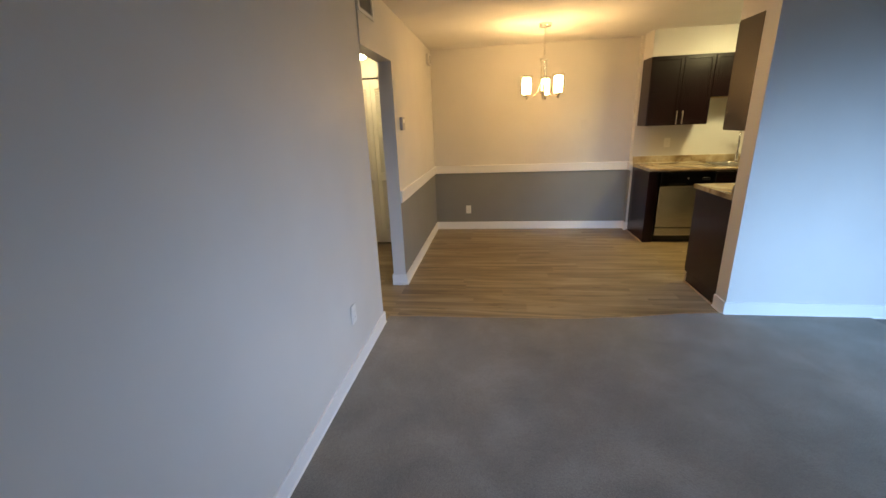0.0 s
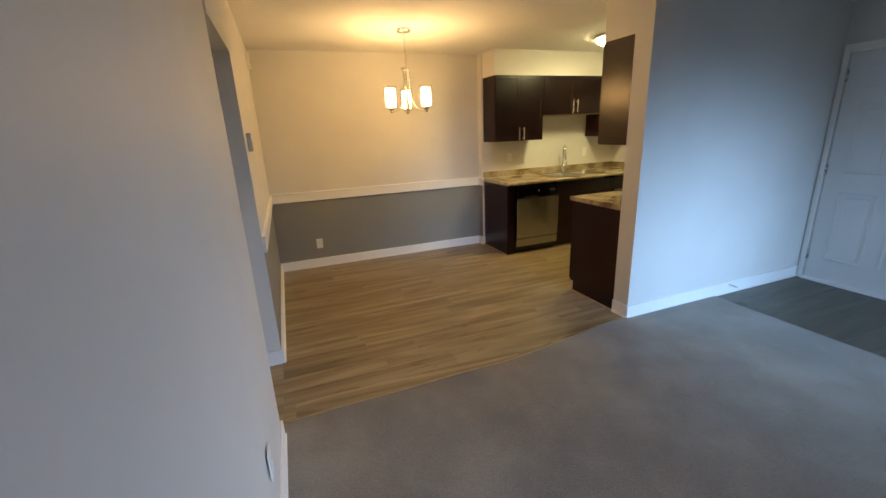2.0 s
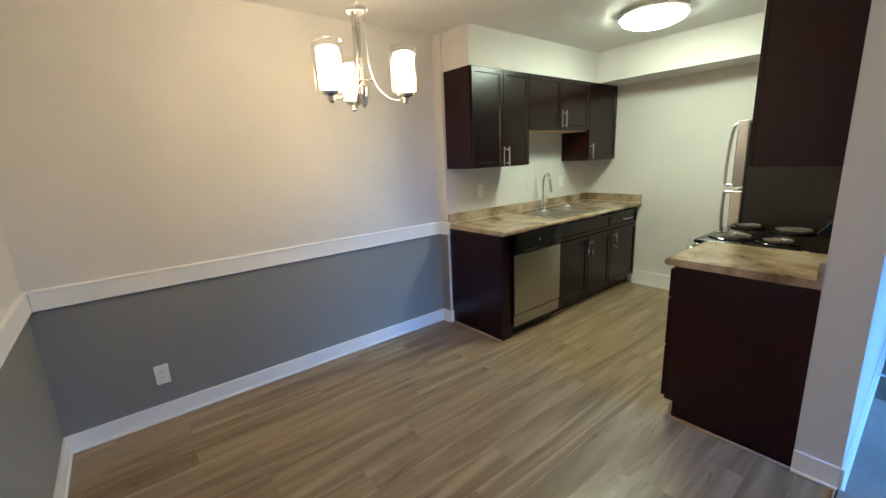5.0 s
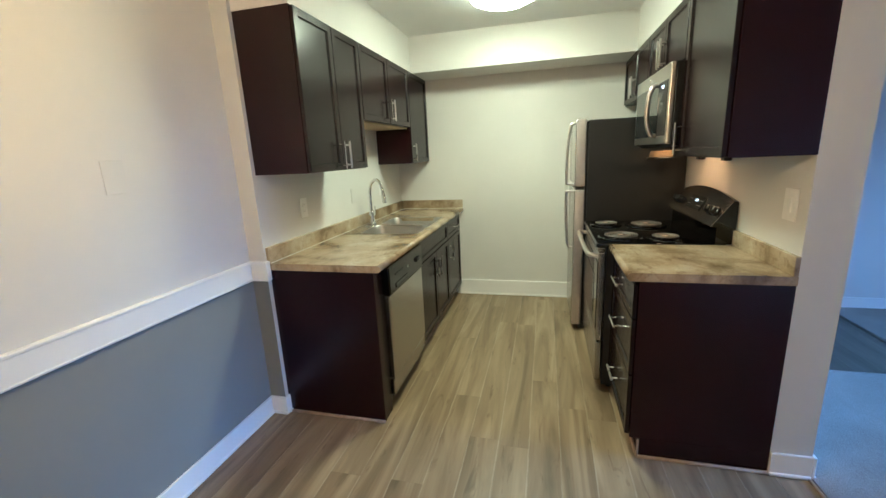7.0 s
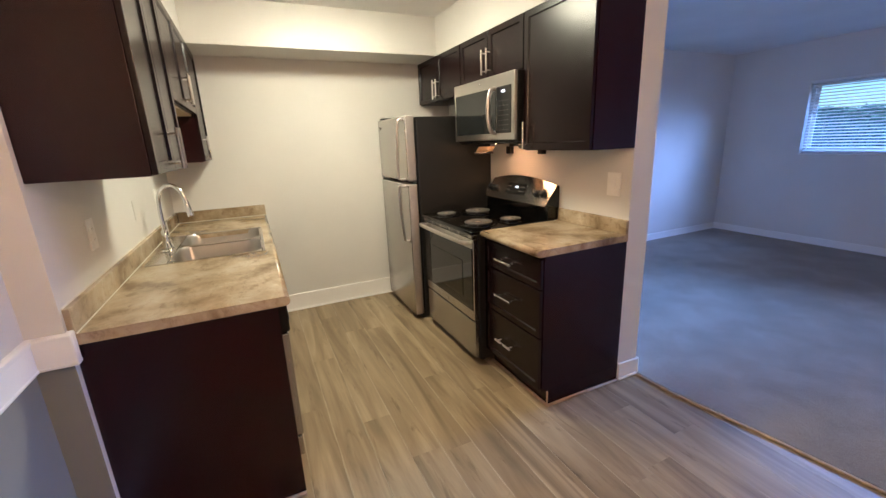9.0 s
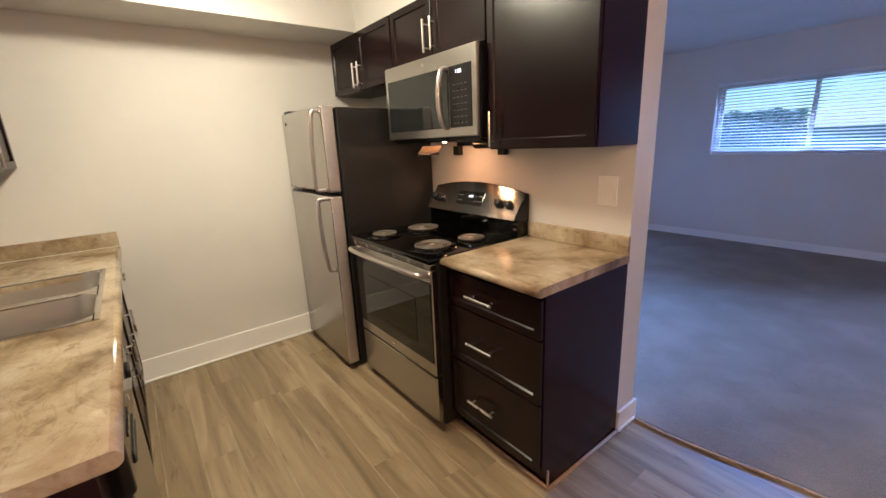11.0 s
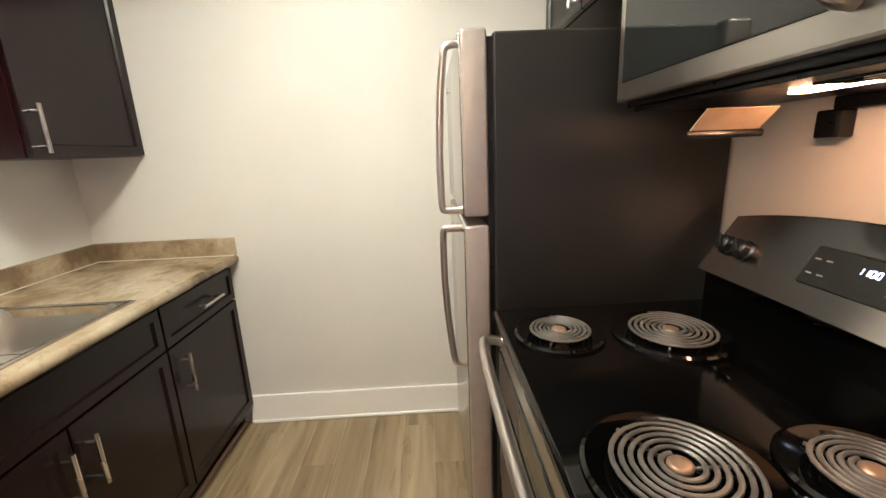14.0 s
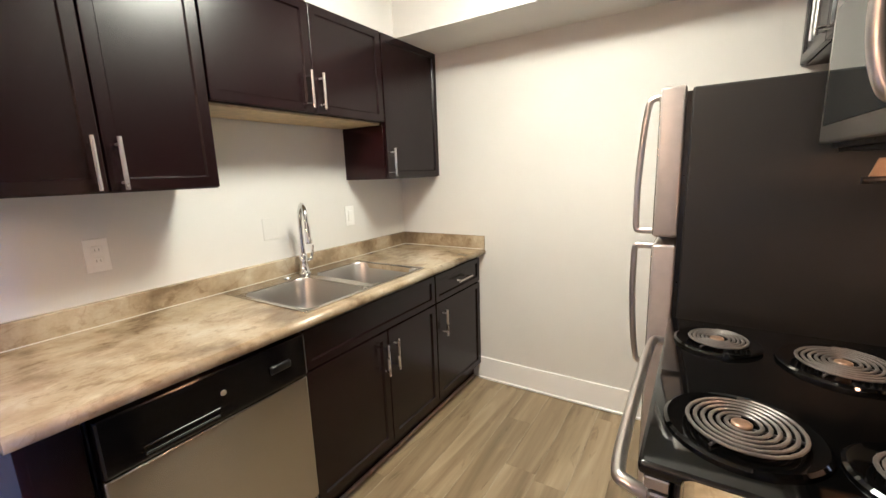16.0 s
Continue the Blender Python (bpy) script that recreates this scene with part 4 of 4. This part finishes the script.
# ---- lamps ----
cx, cy = 0.512, 4.825
ch = thing("chandelier", (cx, cy, 1.74), "three-light brushed nickel chandelier with lit glass shades", "chandelier")
part("canopy", lathe([(0.060, -0.028), (0.064, -0.024), (0.066, -0.004), (0.066, 0.0)], (cx, cy, CEIL - 0.0005), steps=32), NICKEL, ch, smooth=True)
bm = bmesh.new()
zc = CEIL - 0.028
i = 0
while zc > 2.135:
    pts = []
    for k in range(13):
        a = 2 * math.pi * k / 12
        u, v = 0.0085 * math.cos(a), 0.016 * math.sin(a)
        pts.append((cx + (u if i % 2 else 0), cy + (0 if i % 2 else u), zc - 0.014 + v))
    tube(pts, 0.0018, bm, 6)
    zc -= 0.0255
    i += 1
part("chain", bm, NICKEL, ch, "thin nickel hanging chain", smooth=True)
part("collar", lathe([(0.010, 2.125), (0.045, 2.118), (0.047, 2.108), (0.045, 2.102), (0.012, 2.098)], (cx, cy, 0)), NICKEL, ch, smooth=True)
part("stem", lathe([(0.006, 1.80), (0.006, 2.10)], (cx, cy, 0), steps=12), NICKEL, ch, smooth=True)
part("finial", lathe([(0.004, 1.715), (0.014, 1.73), (0.018, 1.765), (0.022, 1.80), (0.010, 1.815)], (cx, cy, 0), steps=18), NICKEL, ch, smooth=True)
for az in (77, 197, -43):
    c, s = math.cos(radians(az)), math.sin(radians(az))

    def at(r, z):
        return (cx + r * c, cy + r * s, z)

    band = tube(arc_points([(0.03, 0, 2.108), (0.028, 0, 2.0), (0.034, 0, 1.90), (0.055, 0, 1.82), (0.095, 0, 1.765), (0.14, 0, 1.742), (0.187, 0, 1.742)], 6), 0.0105, sides=12, flat=0.28)
    bmesh.ops.rotate(band, verts=band.verts, matrix=Matrix.Rotation(radians(az), 3, "Z"))
    bmesh.ops.translate(band, verts=band.verts, vec=(cx, cy, 0))
    arm = part("arm", band, NICKEL, ch, "flat curved nickel band", smooth=True)
    part("strut", tube([at(0.0, 1.83), at(0.05, 1.83)], 0.004, sides=8), NICKEL, arm)
    p = at(0.187, 0)
    part("cup", lathe([(0.008, 1.722), (0.013, 1.728), (0.013, 1.748), (0.034, 1.757), (0.036, 1.768), (0.012, 1.770)], p, steps=22), NICKEL, arm, smooth=True)
    gl = part("glass_shade", lathe([(0.030, 1.7705), (0.058, 1.772), (0.060, 1.785), (0.060, 1.955), (0.0585, 1.957)], p, steps=32), SHADE_GLASS, arm, "clear glass outer cylinder shade", smooth=True)
    gl.visible_shadow = False
    part("frosted_shade", lathe([(0.030, 1.7765), (0.042, 1.778), (0.044, 1.80), (0.044, 1.928), (0.040, 1.93), (0.03, 1.928)], p, steps=28), BULB, arm, "glowing frosted inner glass shade", smooth=True)
    part("bulb_tip", lathe([(0.036, 1.9315), (0.030, 1.934), (0.012, 1.936)], p, steps=20), BULB_TIP, arm, "bright lamp seen in the open shade", smooth=True)

kx, ky = KLAMP_AT
kl = thing("flush_ceiling_light", (kx, ky, CEIL - 0.10), "round flush ceiling light with white glowing diffuser", "ceiling light")
part("pan", lathe([(0.225, -0.03), (0.235, -0.025), (0.235, 0.0)], (kx, ky, CEIL - 0.0005), steps=48), NICKEL, kl, smooth=True)
part("diffuser", lathe([(0.005, -0.105), (0.08, -0.102), (0.15, -0.091), (0.20, -0.068), (0.222, -0.044), (0.222, -0.031)], (kx, ky, CEIL), steps=48), KITCHEN_GLOW, kl, "white glowing glass diffuser", smooth=True)
for z in (-0.036, -0.062):
    pts = [(kx + (0.226 if z > -0.05 else 0.212) * math.cos(2 * math.pi * k / 48), ky + (0.226 if z > -0.05 else 0.212) * math.sin(2 * math.pi * k / 48), CEIL + z) for k in range(49)]
    part("trim_ring", tube(pts, 0.005, sides=8), NICKEL, kl, "thin nickel ring", smooth=True)
hl = thing("hall_ceiling_light", (-1.45, 4.72, 2.2), "round glowing flush ceiling light in the hall", "ceiling light")
part("pan", lathe([(0.12, -0.02), (0.125, 0.0)], (-1.45, 4.72, 2.2995), steps=28), NICKEL, hl)
part("diffuser", lathe([(0.005, -0.10), (0.06, -0.092), (0.10, -0.06), (0.11, -0.021)], (-1.45, 4.72, 2.3), steps=28), HALL_GLOW, hl, smooth=True)


# ---- plates and small wall fixtures ----
def wall_plate(name, x, y, z, nx, ny, label, category, kind="outlet", w=0.072, h=0.118, mat=None):
    """A cover plate on a wall whose normal is (nx, ny)."""
    ob = thing(name, (x, y, z - h / 2), label, category)

    def slab(u0, u1, z0, z1, d0, d1, bevel):
        if ny:
            a, b = sorted((y + ny * d0, y + ny * d1))
            return box(x + u0, x + u1, a, b, z + z0, z + z1, bevel)
        a, b = sorted((x + nx * d0, x + nx * d1))
        return box(a, b, y + u0, y + u1, z + z0, z + z1, bevel)

    m = mat or PLATE
    thick = 0.0035 if kind == "blank" else 0.006
    part("plate", slab(-w / 2, w / 2, -h / 2, h / 2, 0, thick, 0.0015), m, ob)
    if kind == "outlet":
        for s in (-0.02, 0.02):
            r = part("receptacle", slab(-0.016, 0.016, s - 0.014, s + 0.014, 0.005, 0.0085, 0.002), m, ob)
            for u in (-0.006, 0.006):
                part("slot", slab(u - 0.0012, u + 0.0012, s - 0.004, s + 0.005, 0.0084, 0.0089, 0), BEIGE_PLASTIC, r)
    elif kind == "switch":
        part("rocker", slab(-0.016, 0.016, -0.032, 0.032, 0.005, 0.011, 0.003), m, ob)
    for s in (-0.048, 0.048) if kind != "blank" else ():
        part("screw", slab(-0.003, 0.003, s - 0.003, s + 0.003, 0.0055, 0.0072, 0.001), m, ob)
    return ob


wall_plate("outlet", -0.387, YD, 0.292, 0, -1, "white duplex outlet on the grey dining wall", "outlet")
wall_plate("blank_plate", 1.168, YD, 1.42, 0, -1, "blank cover plate painted like the dining wall", "wall plate", "blank", 0.085, 0.125, WALL)
wall_plate("outlet", 2.205, YK, 1.165, 0, -1, "white wall outlet above the sink counter", "outlet")
wall_plate("light_switch", 3.452, YK, 1.172, 0, -1, "white rocker switch above the sink counter", "switch", "switch")
wall_plate("blank_plate", 2.905, YK, 1.165, 0, -1, "blank painted cover plate behind the faucet", "wall plate", "blank", 0.085, 0.11, WALL)
wall_plate("light_switch", 1.912, 3.40, 1.184, 0, 1, "wide white rocker switch beside the range cabinet", "switch", "switch", 0.092, 0.13)
wall_plate("outlet", XL, 2.32, 0.40, 1, 0, "white duplex outlet low on the living room wall", "outlet")
th = thing("thermostat", (XL, 3.98, 1.468), "small grey plastic wall thermostat", "thermostat")
part("case", box(XL, XL + 0.028, 3.93, 4.03, 1.468, 1.586, 0.006), BEIGE_PLASTIC, th)
part("screen", box(XL + 0.027, XL + 0.030, 3.95, 4.01, 1.535, 1.57, 0.001), PLATE, th)
se = thing("door_chime", (XL, 5.70, 2.228), "small beige door chime box near the ceiling", "chime")
part("case", box(XL, XL + 0.035, 5.62, 5.76, 2.228, 2.362, 0.006), PLATE, se)
part("grille", box(XL + 0.034, XL + 0.037, 5.65, 5.73, 2.25, 2.34, 0.002), BEIGE_PLASTIC, se)
ve = thing("air_vent", (XL, 3.12, 2.235), "white metal wall air vent with slats", "vent")
VY0, VY1, VZ0, VZ1 = 2.96, 3.30, 2.235, 2.43
bm = bmesh.new()
for b in ((VY0, VY1, VZ0, VZ0 + 0.025), (VY0, VY1, VZ1 - 0.025, VZ1), (VY0, VY0 + 0.025, VZ0 + 0.025, VZ1 - 0.025), (VY1 - 0.025, VY1, VZ0 + 0.025, VZ1 - 0.025)):
    box(XL, XL + 0.012, *b, 0.002, bm)
part("frame", bm, PLATE, ve)
part("backing", box(XL, XL + 0.002, VY0 + 0.02, VY1 - 0.02, VZ0 + 0.02, VZ1 - 0.02), BLACK_PLASTIC, ve)
for i in range(9):
    bm = box(-0.008, 0.008, VY0 + 0.025, VY1 - 0.025, -0.001, 0.001)
    bmesh.ops.rotate(bm, verts=bm.verts, matrix=Matrix.Rotation(radians(40), 3, "Y"))
    bmesh.ops.translate(bm, verts=bm.verts, vec=(XL + 0.009, 0, VZ0 + 0.034 + i * 0.016))
    part("slat", bm, PLATE, ve)
ds = thing("door_stop", (2.985, 3.24, 0.085), "spring door stop on the living room baseboard", "door stop")
part("spring", tube([(2.985, PY - T, 0.085), (2.985, 3.16, 0.085)], 0.006, sides=10), NICKEL, ds)
part("tip", tube([(2.985, 3.16, 0.085), (2.985, 3.145, 0.085)], 0.009, sides=10), PLATE, ds)

# ---- entry door ----
DY0, DY1, DZ = 2.275, 3.185, 2.05
ed = thing("door_1", (XE + 0.03, (DY0 + DY1) / 2, 0), "closed white panelled entry door with nickel hinges", "door", kind="structure")
b = box(XE + 0.012, XE + 0.056, DY0 + 0.003, DY1 - 0.003, 0.018, DZ - 0.004, 0.002)
part("leaf", b, DOOR_PAINT, ed)
for y0, y1 in ((DY0 + 0.13, DY0 + 0.40), (DY1 - 0.40, DY1 - 0.13)):
    for z0, z1 in ((0.22, 0.86), (1.02, 1.62), (1.74, 1.92)):
        pb = bmesh.new()
        for q in ((y0, y1, z0, z0 + 0.018), (y0, y1, z1 - 0.018, z1), (y0, y0 + 0.018, z0 + 0.018, z1 - 0.018), (y1 - 0.018, y1, z0 + 0.018, z1 - 0.018)):
            box(XE + 0.006, XE + 0.0125, *q, 0.003, pb)
        box(XE + 0.008, XE + 0.0123, y0 + 0.045, y1 - 0.045, z0 + 0.045, z1 - 0.045, 0.003, pb)
        part("panel", pb, DOOR_PAINT, ed)
for z in (0.25, 1.055, 1.86):
    h = part("hinge", box(XE + 0.004, XE + 0.013, DY1 - 0.012, DY1 + 0.012, z - 0.048, z + 0.048, 0.002), NICKEL, ed, "brushed nickel hinge")
    part("pin", lathe([(0.007, -0.052), (0.007, 0.052)], (XE + 0.002, DY1, z), steps=12), NICKEL, h)
kb = part("knob", lathe([(0.03, 0.0), (0.03, -0.006), (0.012, -0.012), (0.012, -0.035), (0.027, -0.048), (0.024, -0.064), (0.01, -0.068)], (XE + 0.012, DY0 + 0.07, 0.96), "x", 22), NICKEL, ed, "brushed nickel door knob", smooth=True)
bm = bmesh.new()
box(XE - 0.012, XE, DY1 + 0.004, PY - 0.016, 0, DZ + 0.06, 0.003, bm)
box(XE - 0.012, XE, DY0 - 0.064, DY0 - 0.004, 0, DZ + 0.06, 0.003, bm)
box(XE - 0.012, XE, DY0 - 0.004, DY1 + 0.004, DZ, DZ + 0.06, 0.003, bm)
solid("trim_door", bm, TRIM, "white painted casing round the entry door", "trim", "structure")
solid("threshold", box(XE - 0.035, XE + 0.07, DY0, DY1, -0.002, 0.017, 0.004), TRIM, "white painted door threshold", "threshold", "structure")

# ---- louvred closet doors in the hall ----
for k, (x0, x1) in enumerate(((-1.945, -1.485), (-1.48, -0.995))):
    lv = thing("louvre_door", ((x0 + x1) / 2, 5.16, 0.03), "cream painted louvred bifold closet door", "door", "closet doors")
    bm = bmesh.new()
    for q in ((x0, x0 + 0.05, 0.03, 2.04), (x1 - 0.05, x1, 0.03, 2.04), (x0 + 0.05, x1 - 0.05, 0.03, 0.20), (x0 + 0.05, x1 - 0.05, 0.845, 0.945), (x0 + 0.05, x1 - 0.05, 1.94, 2.04)):
        box(q[0], q[1], 5.14, 5.168, q[2], q[3], 0.002, bm)
    part("frame", bm, LOUVRE_PAINT, lv)
    for z0, z1 in ((0.20, 0.845), (0.945, 1.94)):
        n = int((z1 - z0) / 0.029)
        for i in range(n):
            s = box(x0 + 0.048, x1 - 0.048, -0.019, 0.019, -0.003, 0.003)
            bmesh.ops.rotate(s, verts=s.verts, matrix=Matrix.Rotation(radians(42), 3, "X"))
            bmesh.ops.translate(s, verts=s.verts, vec=(0, 5.153, z0 + (i + 0.5) * (z1 - z0) / n))
            part("slat", s, LOUVRE_PAINT, lv)
solid("door_track", box(-1.95, XL - 0.122, 5.13, 5.16, 2.045, 2.06), BLACK_PLASTIC, "dark closet door track", "track", "structure")

# ---- window ----
wd = thing("window_1", ((WX0 + WX1) / 2, YW, WZ0), "wide sliding window with lowered white blinds", "window", kind="structure")


def frame_of(x0, x1, z0, z1, y0, y1, w):
    bm = bmesh.new()
    for q in ((x0, x1, z0, z0 + w), (x0, x1, z1 - w, z1), (x0, x0 + w, z0 + w, z1 - w), (x1 - w, x1, z0 + w, z1 - w)):
        box(q[0], q[1], y0, y1, q[2], q[3], 0.003, bm)
    return bm


XM = 2.115
part("window_frame", frame_of(WX0, WX1, WZ0, WZ1, YW - 0.13, YW - 0.07, 0.03), TRIM, wd)
for a, b, y in ((WX0 + 0.03, XM + 0.02, YW - 0.095), (XM - 0.02, WX1 - 0.03, YW - 0.12)):
    s = part("sash", frame_of(a, b, WZ0 + 0.03, WZ1 - 0.03, y, y + 0.022, 0.035), TRIM, wd)
    p = part("pane", box(a + 0.034, b - 0.034, y + 0.009, y + 0.013, WZ0 + 0.064, WZ1 - 0.064), GLASS, s, "window glass with the blue of daylight put into its tint")
    p.visible_shadow = False
part("window_sill", box(WX0, WX1, YW - 0.07, YW + 0.012, WZ0 - 0.014, WZ0 + 0.002, 0.003), TRIM, wd)
bl = thing("window_blind", ((WX0 + WX1) / 2, YW, WZ0), "lowered white horizontal slat blind with open slats", "blind")
part("headrail", box(WX0 + 0.006, WX1 - 0.006, YW - 0.05, YW + 0.012, WZ1 - 0.035, WZ1 - 0.002, 0.003), BLIND, bl)
n = 23
for i in range(n):
    s = box(WX0 + 0.012, WX1 - 0.012, -0.024, 0.024, -0.0012, 0.0012)
    bmesh.ops.rotate(s, verts=s.verts, matrix=Matrix.Rotation(radians(-14), 3, "X"))
    bmesh.ops.translate(s, verts=s.verts, vec=(0, YW - 0.03, WZ0 + 0.035 + i * (WZ1 - WZ0 - 0.085) / (n - 1)))
    part("slat", s, BLIND, bl)
part("bottom_rail", box(WX0 + 0.012, WX1 - 0.012, YW - 0.052, YW - 0.008, WZ0 + 0.004, WZ0 + 0.02, 0.003), BLIND, bl)
for x in (WX0 + 0.2, (WX0 + WX1) / 2, WX1 - 0.2):
    part("cord", tube([(x, YW - 0.004, WZ0 + 0.01), (x, YW - 0.004, WZ1 - 0.03)], 0.0012, sides=5), BLIND, bl)

# ---- outside ----
GRASS = plain("grass", (0.05, 0.085, 0.03), 0.9, 0.0, 3.0, 0.4)
LEAF = plain("hedge_leaf", (0.20, 0.32, 0.27), 0.6, 0.0, 8.0, 0.5)
bm = bmesh.new()
q = [bm.verts.new(p) for p in ((-900, -900, -0.25), (900, -900, -0.25), (900, 900, -0.25), (-900, 900, -0.25))]
bm.faces.new(q)
solid("ground", bm, GRASS, "mown grass around the building", "ground", "structure")
CONCRETE = plain("sunlit_concrete", (0.56, 0.53, 0.46), 0.85, 0.0, 2.0, 0.15)
solid("pavement", box(-90, 2.9, -240, -5.5, -0.31, -0.235, 0.005), CONCRETE, "pale concrete parking ground beyond the window", "pavement", "structure")
rnd = random.Random(5)
bm = bmesh.new()
for i in range(34000):
    x = rnd.uniform(3.85, 13)
    h = 2.15 + 0.12 * noise.noise((x * 0.5, 0, 0)) + 0.15 * noise.noise((x * 2.3, 1, 0))
    z = -0.25 + h * rnd.random() ** 0.7
    y = -9.5 + 0.9 * (rnd.random() - 0.5) * (1.2 - 0.5 * z / h)
    d = Vector((rnd.gauss(0, 1), rnd.gauss(0, 1), rnd.gauss(0, 1))).normalized() * 0.06
    e = d.cross(Vector((rnd.gauss(0, 1), rnd.gauss(0, 1), rnd.gauss(0, 1)))).normalized() * 0.03
    c = Vector((x, y, z))
    bm.faces.new([bm.verts.new(c + k) for k in (-d, e, d, -e)])
solid("hedge", bm, LEAF, "leafy green hedge outside the window", "hedge", "stuff")

# ---- floor planks ----
def planks(x0, x1, y0, y1, width, length, seed, material=VINYL):
    """Vinyl planks along x in staggered rows, as pieces of the floor."""
    r = random.Random(seed)
    shared = {}
    y = y0
    while y < y1 - 0.01:
        w = min(width, y1 - y)
        x = x0 - r.uniform(0, length)
        while x < x1:
            a, b = max(x, x0), min(x + length, x1)
            x += length
            if b - a < 0.03:
                continue
            key = (round(b - a, 3), round(w, 3))
            if key not in shared:
                me = bpy.data.meshes.new("plank")
                bm = box(-key[0] / 2 + 0.0001, key[0] / 2 - 0.0001, -key[1] / 2 + 0.0002, key[1] / 2 - 0.0002, -0.006, 0.0)
                bm.faces.ensure_lookup_table()
                up = max(bm.faces, key=lambda f: f.normal.z)
                bmesh.ops.bevel(bm, geom=[e for e in up.edges if abs(e.verts[0].co.x - e.verts[1].co.x) > 0.01], offset=0.0008, segments=1, affect="EDGES")
                bm.to_mesh(me)
                bm.free()
                me.materials.append(material)
                shared[key] = me
            ob = new("plank", shared[key])
            ob.parent = floor
            ob.location = Vector(((a + b) / 2, y + w / 2, 0)) - ORIGIN[floor.name]
        y += width


planks(XL, 2.80, 3.07, 3.222, 0.152, 1.5, 2)
planks(XL, XE, 3.222, YD, 0.152, 1.5, 3)
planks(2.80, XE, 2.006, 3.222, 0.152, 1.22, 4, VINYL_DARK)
planks(-2.0, XL, 2.2, 5.45, 0.152, 1.22, 6)
